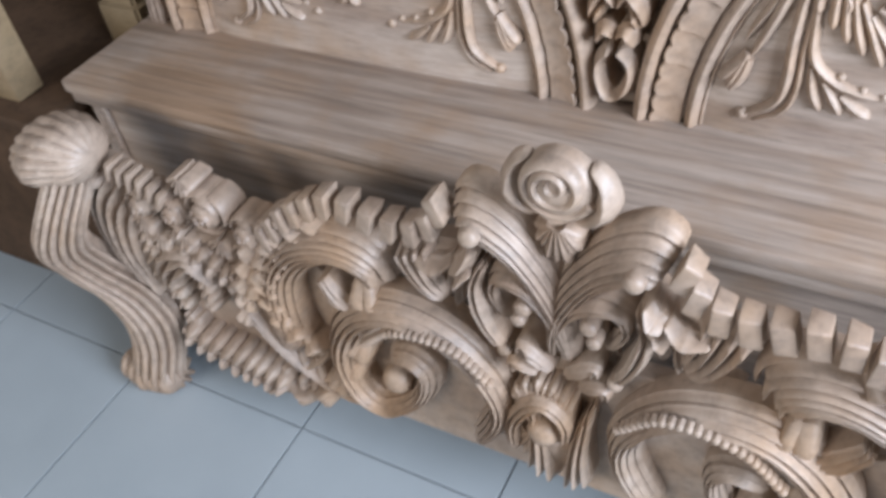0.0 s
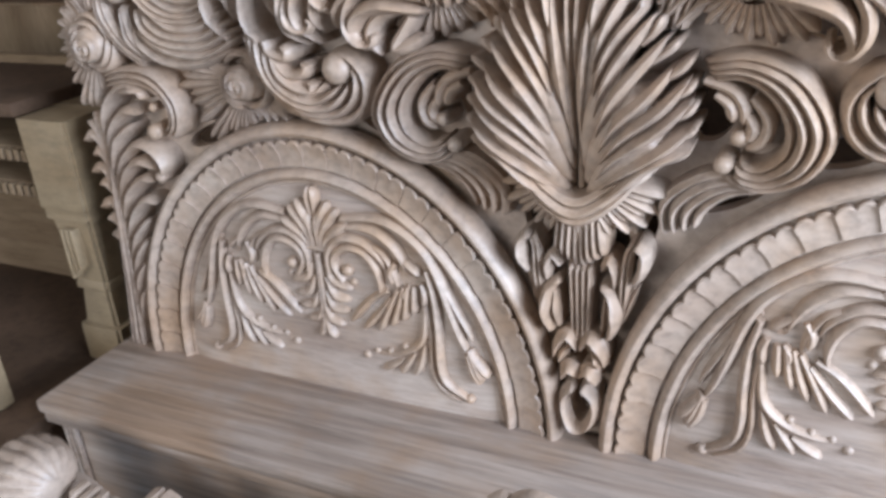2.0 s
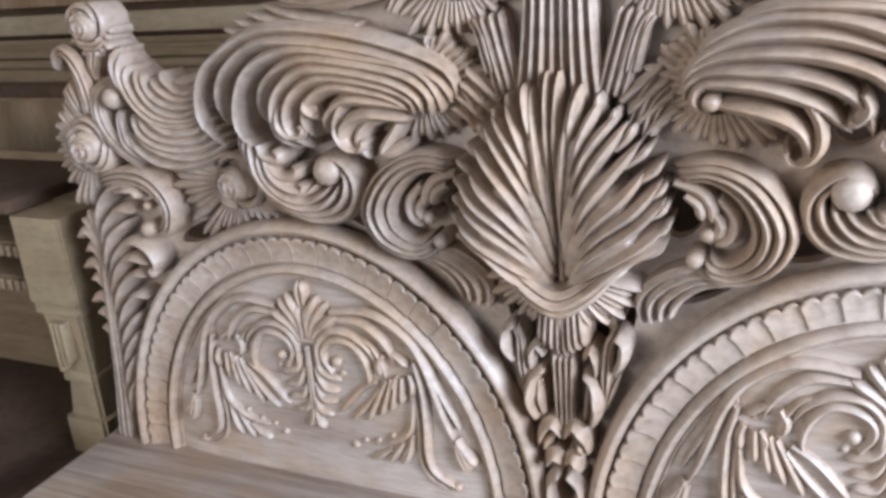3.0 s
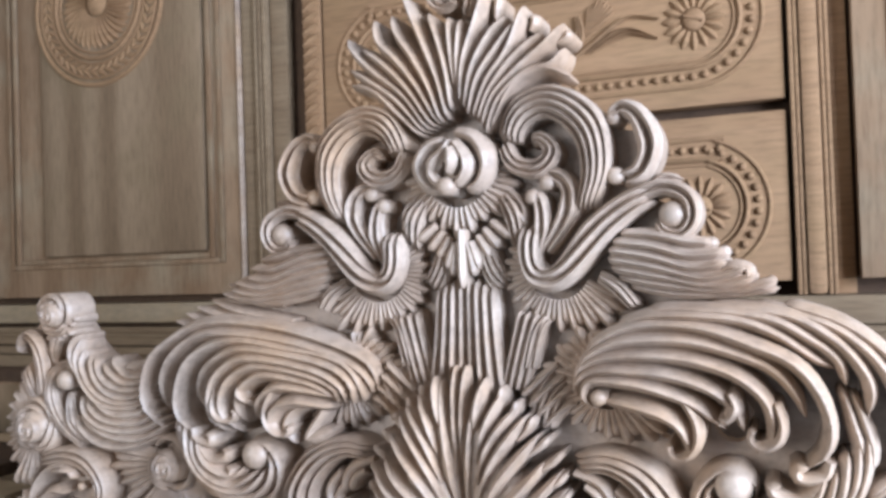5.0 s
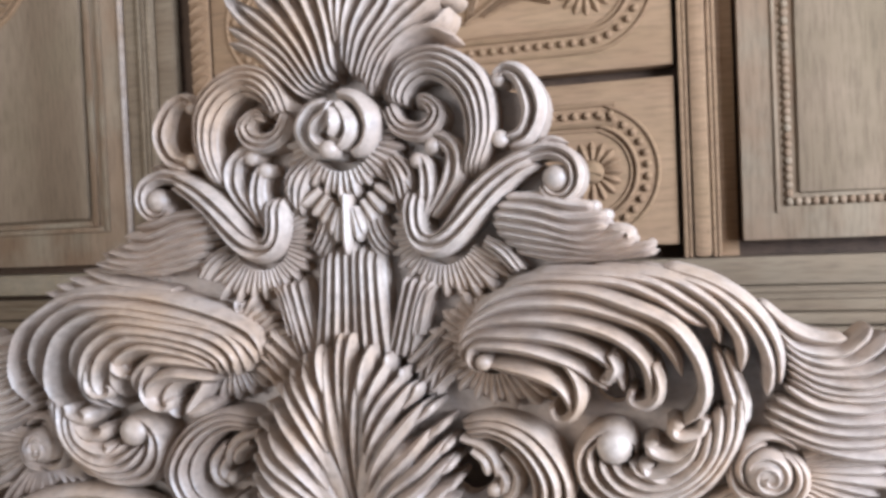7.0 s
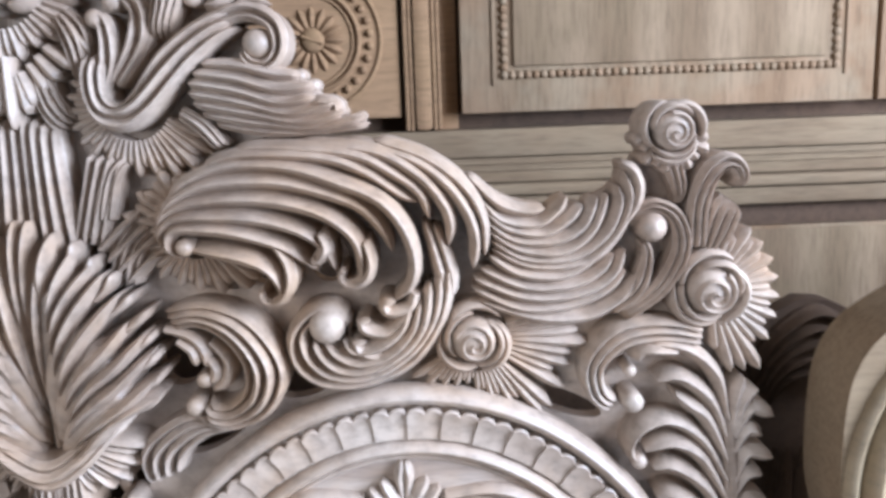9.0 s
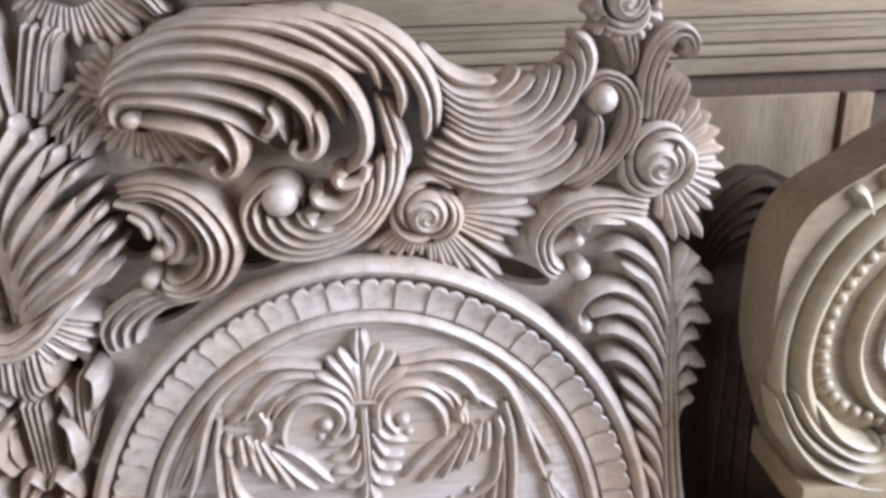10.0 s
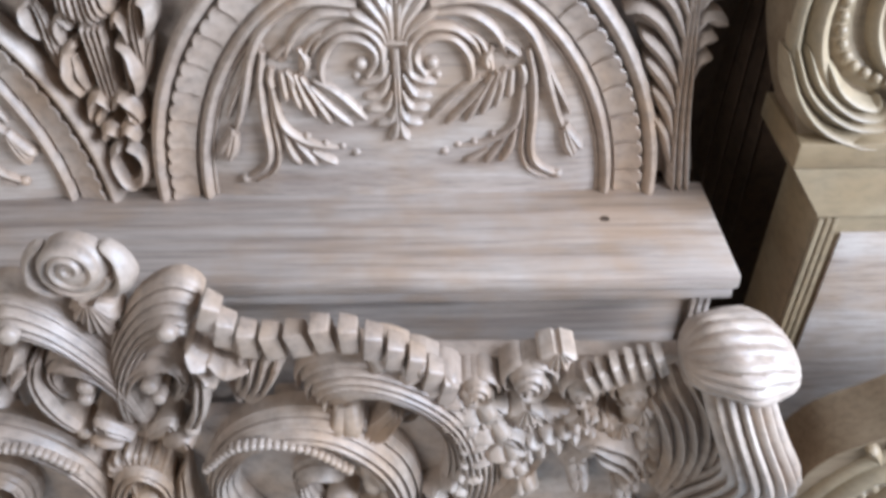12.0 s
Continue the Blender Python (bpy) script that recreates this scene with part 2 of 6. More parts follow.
    @piece("frill")
    def fan(self, x, z, r0, shape, n, y=-0.006, slope=0.0, ridge=1.5, e=1.0, m=9, bend=0.0, seed=2, jag=0.12, hmax=0.018):
        """Ridges that radiate from a centre; shape: (angle, radius) pairs in degrees and metres."""
        rng = random.Random(seed)
        an, ra = zip(*shape)
        for i in range(n):
            a = an[0] + (an[-1] - an[0]) * (i + 0.5) / n
            order = np.argsort(an)
            rr = np.interp(a, np.array(an)[order], np.array(ra)[order]) * (1 - jag * (i % 2) - 0.06 * rng.random())
            s = np.linspace(0, 1, m)
            rad = r0 + (rr - r0) * s
            th = np.radians(a + bend * s ** 2)
            path = np.stack([x + rad * np.cos(th), z + rad * np.sin(th)], axis=1)
            gap = math.radians(abs(an[-1] - an[0]) / n) * rad
            w = 0.56 * gap * np.where(s > 0.6, np.sqrt(np.maximum(0.01, 1 - ((s - 0.6) / 0.4) ** 2)), 1) + 0.0005
            self.strand(path, y + slope * s, w, np.minimum(ridge * w, hmax), e, 5)

    @piece("lobe")
    def petal(self, pts, w0, w1, h, y=-0.02, rise=0.0, e=0.8, at=0.72, k=7, m=16):
        """One fat lobe: narrow at its root, widest at a share of its length, round at the tip."""
        p = spline(pts, m)
        s = np.linspace(0, 1, m)
        w = np.where(s < at, w0 + (w1 - w0) * np.sin(np.pi / 2 * s / at), w1 * np.sqrt(np.maximum(0.03, 1 - ((s - at) / (1.001 - at)) ** 2)))
        self.strand(p, y - rise * s, w, h * (0.45 + 0.55 * w / max(w0, w1)), e, k)

    @piece("flute")
    def blade(self, pts, w, h, y=-0.01, bulge=0.03, tip=0.14, root=0.08, e=1.0, m=32, arc=(0.14, 0.88)):
        """One long ridge over a swelling ground; w: half widths at foot, middle and tip."""
        p = spline(pts, m)
        s = np.linspace(0, 1, m)
        close = np.where(s > 1 - tip, np.sqrt(np.maximum(0.03, 1 - ((s - 1 + tip) / tip) ** 2)), 1.0)
        close *= np.where(s < root, np.sqrt(np.maximum(0.03, 1 - ((root - s) / root) ** 2)), 1.0)
        foot = y - bulge * np.sin(np.pi * (arc[0] + (arc[1] - arc[0]) * s))
        self.strand(p, foot, np.interp(s, [0, 0.5, 1], w) * close, h * (0.3 + 0.7 * close), e, 9)

    @piece("lobed_leaf")
    def leaf(self, spine, left, right, n, angle=45, y=-0.006, bulge=0.012, fat=1.0, e=1.0, rib=0.006, hook=30, hmax=0.02, start=0.06):
        """A leaf with a midrib and curved lobes; left, right: lobe lengths at foot, middle and tip."""
        p = spline(spine, 60)
        t = np.gradient(p, axis=0)
        t /= np.linalg.norm(t, axis=1)[:, None]
        total = np.sum(np.linalg.norm(np.diff(p, axis=0), axis=1))
        for side, lens in ((1, left), (-1, right)):
            if not max(lens):
                continue
            for i in range(n):
                s = start + (0.97 - start) * i / max(1, n - 1)
                q, d = p[int(s * 59)], t[int(s * 59)]
                length = float(np.interp(s, [0, 0.5, 1], lens))
                u = np.linspace(0, 1, 11)
                head = math.atan2(d[1], d[0])
                th = head + side * np.radians(angle + hook * u)
                step = length / 10
                path = q + np.vstack([[0, 0], np.cumsum(np.stack([np.cos(th), np.sin(th)], axis=1)[:-1] * step, axis=0)])
                w = fat * 0.5 * total / n * math.sin(radians(angle + 0.5 * hook)) * (0.45 + 0.75 * np.sin(np.pi * np.clip(u * 0.85, 0, 1)) ** 0.8) * np.where(u > 0.7, np.sqrt(np.maximum(0.03, 1 - ((u - 0.7) / 0.31) ** 2)), 1)
                self.strand(path, y - bulge * np.sin(np.pi * (0.25 + 0.6 * u)), w, np.minimum(1.5 * w, hmax), e, 7)
        if rib:
            w = rib * np.linspace(1.2, 0.35, 60)
            self.strand(p[::2], np.full(30, y - bulge), w[::2], w[::2] * 0.9, 0.6)

    @piece("rosette")
    def rose(self, x, z, r, y=-0.02, turn=0.0, petals=3):
        """A carved rose: a coiled bud inside cupped petals."""
        self.ball(x, z, r * 0.7, y + 0.006, 0.75, 7, 24)
        a = np.linspace(0, 2.1 * 2 * np.pi, 64)
        s = a / a[-1]
        rad = r * (0.05 + 0.55 * s ** 0.9)
        th = a + turn
        dome = np.sqrt(np.maximum(0.03, 1 - (rad / (r * 0.72)) ** 2)) * r * 0.5
        self.strand(np.stack([x + rad * np.cos(th), z - r * 0.1 * (1 - s) + rad * np.sin(th)], axis=1), y + 0.008 - dome, r * np.linspace(0.06, 0.12, 64), r * np.linspace(0.2, 0.26, 64), 0.9)
        for ring, (rr, wd, ht, span, n) in enumerate(((0.84, 0.16, 0.42, 150, 2), (1.06, 0.15, 0.26, 118, petals))):
            for j in range(n):
                mid = math.degrees(turn) + 360 / n * (j + 0.45 * ring) + 40
                u = np.linspace(-0.5, 0.5, 20)
                th = np.radians(mid + span * u)
                rad = r * rr * (1 - 0.12 * (2 * u) ** 2 - 0.22 * u)
                w = r * wd * np.sqrt(np.maximum(0.02, 1 - (2 * u) ** 2))
                self.strand(np.stack([x + rad * np.cos(th), z + rad * np.sin(th)], axis=1), np.full(20, y + 0.008), w, r * ht * np.sqrt(np.maximum(0.03, 1 - (2 * u) ** 2)), 0.9, 7)

    def make(self, name, material, parent, mirror=False, label="", about=0.0):
        v = np.vstack(self.v)
        faces = self.f
        if mirror:
            v = v * (-1, 1, 1) + (2 * about, 0, 0)
            faces = [f[::-1] for f in faces]
        if len(self.marks) < 2 or self.marks[0][1]:
            return self.mesh(name, v, faces, material, parent, label)
        ends = [m[1:] for m in self.marks[1:]] + [(self.count, len(self.f))]
        first = None
        for (kind, v0, f0), (v1, f1) in zip(self.marks, ends):
            ob = self.mesh(name if first is None else kind, v[v0:v1], [[i - v0 for i in f] for f in faces[f0:f1]], material, first or parent, label if first is None else "")
            first = first or ob
        return first

    def mesh(self, name, v, faces, material, parent, label):
        me = bpy.data.meshes.new(name)
        me.from_pydata(v.tolist(), [], faces)
        me.update()
        return finish(name, me, material, parent, label)


def carve(name, parent, build, material=None, both=True, back=0.03, label="", about=None, rise=0.0, nudge=0.0):
    """Runs build on a Relief and links it, and its mirror image, as parts of the thing."""
    rel = Relief(back, True)
    build(rel)
    rel.v = [v + (0, 0, rise) for v in rel.v]
    rel.make(name, material or CARVED, parent, False, label).location.x += nudge
    if both:
        rel.make(name, material or CARVED, parent, True, label, about or 0.0)


def plate(name, outline, holes, y0, y1, material, parent, bevel=0.0, label=""):
    """A board with a curved outline and openings cut through it."""
    bm = bmesh.new()
    loops = []
    for loop in [outline, *holes]:
        vs = [bm.verts.new((x, y0, z)) for x, z in loop]
        loops += [bm.edges.new((vs[i], vs[(i + 1) % len(vs)])) for i in range(len(vs))]
    bmesh.ops.triangle_fill(bm, edges=loops, use_beauty=True)
    front = list(bm.faces)
    got = bmesh.ops.extrude_face_region(bm, geom=front)["geom"]
    for g in got:
        if isinstance(g, bmesh.types.BMVert):
            g.co.y = y1
    return part(name, bm, material, parent, label)


def oval(x, z, rx, rz, turn=0, n=20):
    a = np.linspace(0, 2 * np.pi, n, endpoint=False)
    c, s = math.cos(radians(turn)), math.sin(radians(turn))
    return [(x + rx * math.cos(q) * c - rz * math.sin(q) * s, z + rx * math.cos(q) * s + rz * math.sin(q) * c) for q in a]

# ---- the hall ----
def hall():
    bm = box(bmesh.new(), -3.2, 3.2, -3.3, 2.3, -0.12, -0.006)
    floor = tagged(part("floor", bm, GROUT, None, smooth=False), "grey-blue ceramic tile floor with thin dark joints", "floor", kind="structure")
    size, gap = 0.42, 0.0035
    me = bpy.data.meshes.new("tile")
    bm = box(bmesh.new(), gap / 2, size - gap / 2, gap / 2, size - gap / 2, -0.008, 0.0, 0.001)
    bm.to_mesh(me)
    bm.free()
    me.materials.append(TILE)
    for i in range(-7, 7):
        for j in range(-8, 5):
            t = new("tile", me)
            t.parent, t.location = floor, (-0.07 + i * size, 0.03 + j * size, 0)

    def wall(name, pieces, label):
        bm = bmesh.new()
        for b in pieces:
            box(bm, *b)
        tagged(part(name, bm, PLASTER, None, smooth=False), label, "wall", kind="structure")

    plain_wall = "plain grey plastered wall of the workshop"
    wall("wall_back", [(-3.2, 3.2, 2.18, 2.3, -0.006, 3.1)], plain_wall)
    wall("wall_left", [(-3.32, -3.2, -3.3, 2.3, -0.12, 3.1)], plain_wall)
    wall("wall_right", [(2.75, 2.87, -3.179, -2.05, -0.006, 3.1), (2.75, 2.87, -0.2, 2.179, -0.006, 3.1), (2.75, 2.87, -2.05, -0.2, 2.6, 3.1)], "plain plastered wall with a wide doorway")
    wall("wall_front", [(-3.2, -2.3, -3.3, -3.18, -0.006, 3.1), (-0.7, 3.2, -3.3, -3.18, -0.006, 3.1), (-2.3, -0.7, -3.3, -3.18, 2.45, 3.1), (-2.3, -0.7, -3.3, -3.18, -0.006, 1.05)], "plain plastered wall with an added window opening")
    tagged(block("ceiling", -3.32, 3.32, -3.3, 2.3, 3.1, 3.2, PLASTER, None, 0), "plain pale ceiling of the workshop", "ceiling", kind="structure")
    bm = box(bmesh.new(), -60, 60, -60, 60, -0.3, -0.13)
    tagged(part("ground", bm, GROUT, None, smooth=False), "bare grey ground outside the doorway", "ground", kind="structure")


hall()

# ---- the carved headboard ----
headboard = thing("headboard", "tall pale bare-wood headboard carved with scrolls, roses and acanthus leaves", "headboard", (0, 0, 0))
CX, AW, AH, FOOT = 0.444, 0.412, 0.487, 0.62


def arch_curve(k, z0=FOOT, n=60):
    """The arch line at a share k of its full width and height."""
    a = np.linspace(0, np.pi, n)
    return [(CX + AW * k * math.cos(q), z0 + (AH - AW * (1 - k)) * math.sin(q)) for q in a]


def ground_board():
    half = [(0.0, FOOT - 0.005), (0.938, FOOT - 0.005)]
    half += spline([(0.93, 0.64), *[(0.876, 0.875), (0.868, 1.001), (0.863, 1.077)], *[(0.871, 1.207), (0.864, 1.293), (0.849, 1.342), (0.838, 1.376), (0.810, 1.411), (0.764, 1.413), (0.729, 1.366), (0.679, 1.331), (0.624, 1.328), (0.550, 1.330), (0.476, 1.385), (0.430, 1.408)], *[(0.400, 1.412), (0.345, 1.44), (0.305, 1.508), (0.261, 1.575), (0.267, 1.646), (0.222, 1.665), (0.196, 1.690), (0.140, 1.728), (0.105, 1.775), (0.066, 1.815), (0.030, 1.848)]], 70).tolist()
    half = [p for p in half if p[0] > 0.004]
    outline = [(0.0, FOOT - 0.005)] + half[1:]
    outline += [(-x, z) for x, z in reversed(half[1:])]
    holes = []
    for x, z, rx, rz, turn in (
        (0.157, 1.152, 0.03, 0.042, -20), (0.269, 1.269, 0.042, 0.024, -25), (0.353, 1.273, 0.026, 0.03, 0), (0.313, 1.109, 0.045, 0.02, 15),
        (0.113, 1.319, 0.012, 0.022, -20), (0.195, 1.045, 0.055, 0.017, 30), (0.701, 1.128, 0.012, 0.035, 0), (0.648, 1.068, 0.06, 0.016, -22),
        (0.081, 0.999, 0.016, 0.045, 0), (0.045, 0.947, 0.016, 0.034, 0), (-0.129, 1.403, 0.0, 0.0, 0), (0.095, 1.537, 0.012, 0.012, 0), (0.206, 1.428, 0.008, 0.02, 20)):
        if rx:
            holes += [oval(x, z, rx, rz, turn), oval(-x, z, rx, rz, -turn)]
    plate("ground_board", outline, holes, 0.045, 0.02, CARVED, headboard)
    block("lower_board", -0.93, 0.93, 0.004, 0.04, 0.0, FOOT - 0.006, PANEL, headboard)


ground_board()

# the two arched panels
for side in (1, -1):
    arch = new("arched_panel")
    arch.parent = headboard
    outer = [(side * x, z) for x, z in arch_curve(1.0)]
    plate("field", [(side * x, z) for x, z in arch_curve(0.99, FOOT - 0.003)], [], 0.019, -0.014, PANEL, arch)

    r = Relief(0.0)
    dome_n, dome_m = 20, 56
    verts, faces = [], []
    for i in range(dome_n + 1):
        k = 0.76 * (1 - i / dome_n)
        for x, z in arch_curve(max(k, 0.002), n=dome_m) if k > 0.2 else [(CX + AW * k * math.cos(q), FOOT + 0.3 * k * math.sin(q)) for q in np.linspace(0, np.pi, dome_m)]:
            verts.append((side * x, -0.0145 - 0.009 * (1 - (k / 0.76) ** 4) ** 0.6 if k < 0.759 else -0.0145, max(z, FOOT - 0.004)))
    for i in range(dome_n):
        for j in range(dome_m - 1):
            faces.append([i * dome_m + j, i * dome_m + j + 1, (i + 1) * dome_m + j + 1, (i + 1) * dome_m + j])
    r.add(verts, faces)
    r.make("domed_field", PANEL, arch)

    def rim(k, w, h, y, e=0.6, name="moulding"):
        r = Relief(0.0)
        p = spline([(side * x, z) for x, z in arch_curve(k)], 70)
        r.strand(p, np.full(70, y), np.full(70, w), np.full(70, h), e, 9)
        r.make(name, CARVED, arch)

    rim(0.978, 0.0125, 0.022, -0.014, name="outer_moulding")
    rim(0.803, 0.0105, 0.016, -0.014, 0.8, name="inner_moulding")
    rim(0.771, 0.003, 0.004, -0.014, name="fillet")
    # sloping tongues round the arch, with a scalloped outer edge
    n, cuts = 26, 10
    for i in range(n):
        r = Relief(-0.01)
        ang = np.linspace(math.pi * (i + 0.006) / n, math.pi * (i + 0.994) / n, cuts + 1)
        pt = lambda k, a: (side * (CX + AW * k * math.cos(a)), FOOT + (AH - AW * (1 - k)) * math.sin(a))
        verts, faces = [], []
        rim_k = [0.930 + 0.014 * abs(math.sin(2 * math.pi * j / cuts)) ** 0.6 for j in range(cuts + 1)]
        rows = [([0.836] * (cuts + 1), -0.008), ([0.838] * (cuts + 1), -0.021), ([0.88] * (cuts + 1), -0.021), ([k - 0.006 for k in rim_k], -0.030), (rim_k, -0.028), (rim_k, -0.008)]
        for ks, y in rows:
            for j, (k, a) in enumerate(zip(ks, ang)):
                q = pt(k, a)
                verts.append((q[0], y - (0.0035 * (j / cuts - 0.5) if y < -0.01 else 0), q[1]))
        c = cuts + 1
        for q in range(len(rows) - 1):
            for j in range(cuts):
                faces.append([q * c + j, q * c + j + 1, (q + 1) * c + j + 1, (q + 1) * c + j])
        faces += [[q * c for q in range(len(rows))], [q * c + cuts for q in range(len(rows))]]
        r.add(verts, faces)
        r.make("tongue", CARVED, arch)

ORN, AXIS = -0.021, 0.437


def ornament(name, build):
    """An ornament of the arched panels, in both halves of both panels."""
    for side in (1, -1):
        for flip in (False, True):
            r = Relief(-0.006)
            build(r)
            if flip:
                r.v = [v * (-1, 1, 1) + (2 * AXIS, 0, 0) for v in r.v]
                r.f = [f[::-1] for f in r.f]
            r.make(name, CARVED, headboard, side < 0)


def lobes(r, paths, w0, w1, h, y=ORN, **kw):
    for p in paths:
        r.petal(p, w0, w1, h, y, **kw)


ornament("palmette", lambda r: lobes(r, (
    [(0.441, 0.910), (0.443, 0.94), (0.447, 0.968)],
    [(0.443, 0.908), (0.447, 0.948), (0.466, 0.987)],
    [(0.446, 0.907), (0.454, 0.938), (0.482, 0.976)],
    [(0.450, 0.904), (0.462, 0.927), (0.500, 0.954)]), 0.0045, 0.0108, 0.017))
ornament("palmette_tip", lambda r: r.petal([(0.4395, 0.960), (0.443, 0.988), (0.440, 1.010)], 0.003, 0.0075, 0.014, ORN))
ornament("collar", lambda r: r.petal([(0.436, 0.904), (0.447, 0.904), (0.459, 0.902)], 0.007, 0.0065, 0.013, ORN))
ornament("hanging_leaf", lambda r: lobes(r, (
    [(0.450, 0.878), (0.462, 0.849), (0.496, 0.838)],
    [(0.446, 0.854), (0.463, 0.821), (0.490, 0.816)],
    [(0.444, 0.827), (0.457, 0.798), (0.486, 0.795)],
    [(0.440, 0.802), (0.449, 0.776), (0.474, 0.768)],
    [(0.438, 0.782), (0.443, 0.752), (0.454, 0.739)]), 0.0045, 0.0096, 0.015))
ornament("leaf_spine", lambda r: r.petal([(0.4385, 0.895), (0.4395, 0.83), (0.4405, 0.752)], 0.004, 0.0045, 0.013, ORN))
ornament("small_scroll", lambda r: (
    lobes(r, ([(0.457, 0.860), (0.458, 0.899), (0.481, 0.925), (0.520, 0.926), (0.550, 0.905), (0.562, 0.883)],
              [(0.481, 0.851), (0.466, 0.878), (0.473, 0.900), (0.499, 0.912), (0.524, 0.908), (0.543, 0.885), (0.550, 0.855), (0.546, 0.834)]), 0.006, 0.0092, 0.016, at=0.5, m=28),
    r.petal([(0.527, 0.923), (0.556, 0.911), (0.574, 0.882), (0.581, 0.853)], 0.003, 0.006, 0.012, ORN),
    r.ball(*(0.490, 0.871), 0.0105, -0.024, 1.1), r.ball(*(0.498, 0.850), 0.007, -0.021, 1.1)))
ornament("garland", lambda r: (
    r.petal([(0.490, 0.961), (0.546, 0.967), (0.589, 0.956), (0.629, 0.925), (0.652, 0.882), (0.668, 0.829), (0.684, 0.780), (0.698, 0.751)], 0.007, 0.0092, 0.016, ORN, at=0.6, m=32),
    r.petal([(0.482, 0.947), (0.539, 0.949), (0.573, 0.930), (0.592, 0.904), (0.599, 0.884)], 0.005, 0.0095, 0.016, ORN, at=0.55, m=24),
    r.petal([(0.632, 0.901), (0.654, 0.879), (0.677, 0.833), (0.695, 0.799), (0.704, 0.779)], 0.003, 0.005, 0.011, ORN, m=22)))
ornament("bud", lambda r: lobes(r, ([(0.697, 0.763), (0.705, 0.740), (0.718, 0.706)], [(0.701, 0.753), (0.719, 0.728), (0.730, 0.719)], [(0.695, 0.754), (0.701, 0.729), (0.714, 0.702)]), 0.007, 0.0092, 0.015))
ornament("tendril", lambda r: (
    r.petal([(0.633, 0.892), (0.643, 0.844), (0.646, 0.786), (0.645, 0.729), (0.655, 0.693), (0.693, 0.667)], 0.0055, 0.008, 0.016, ORN, at=0.6, m=30),
    r.petal([(0.627, 0.852), (0.632, 0.777), (0.631, 0.717), (0.644, 0.680), (0.678, 0.659)], 0.003, 0.0052, 0.010, ORN, at=0.6, m=28),
    r.ball(*(0.693, 0.667), 0.0085, -0.022, 1.1)))
ornament("side_leaf", lambda r: (
    r.petal([(0.627, 0.829), (0.619, 0.769), (0.589, 0.739), (0.553, 0.727), (0.531, 0.724)], 0.0055, 0.008, 0.014, ORN, at=0.5, m=24),
    lobes(r, ([(0.620, 0.755), (0.611, 0.718), (0.597, 0.694)], [(0.602, 0.737), (0.584, 0.711), (0.572, 0.693)], [(0.578, 0.720), (0.557, 0.705), (0.538, 0.696)]), 0.004, 0.0082, 0.014),
    r.ball(*(0.583, 0.746), 0.006, -0.024, 1.1), r.ball(*(0.555, 0.732), 0.006, -0.024, 1.1), r.ball(*(0.529, 0.726), 0.006, -0.022, 1.1), r.ball(*(0.508, 0.714), 0.0075, -0.021, 1.1)))
ornament("inner_leaf", lambda r: lobes(r, (
    [(0.623, 0.867), (0.628, 0.849), (0.625, 0.829)], [(0.609, 0.860), (0.608, 0.836), (0.606, 0.811)], [(0.599, 0.859), (0.593, 0.823), (0.586, 0.795)],
    [(0.590, 0.856), (0.579, 0.817), (0.565, 0.782)], [(0.581, 0.851), (0.560, 0.809), (0.541, 0.769)], [(0.568, 0.835), (0.542, 0.801), (0.509, 0.766)],
    [(0.562, 0.845), (0.535, 0.829), (0.511, 0.806), (0.486, 0.776)], [(0.579, 0.897), (0.570, 0.879), (0.574, 0.859)]), 0.005, 0.0082, 0.015))
ornament("small_rose", lambda r: (r.rose(*(0.607, 0.883), 0.0185, -0.02, 0.4), lobes(r, ([(0.587, 0.907), (0.603, 0.896), (0.622, 0.881)], [(0.602, 0.861), (0.593, 0.846), (0.597, 0.831)]), 0.004, 0.007, 0.014)))

def blades(r, paths, w, h, y, bulge, **kw):
    """Long ridges side by side; bulge: the swell of the first, middle and last of them."""
    for i, pts in enumerate(paths):
        r.blade(pts, w, h, y, float(np.interp(i / max(1, len(paths) - 1), [0, 0.5, 1], bulge)), **kw)


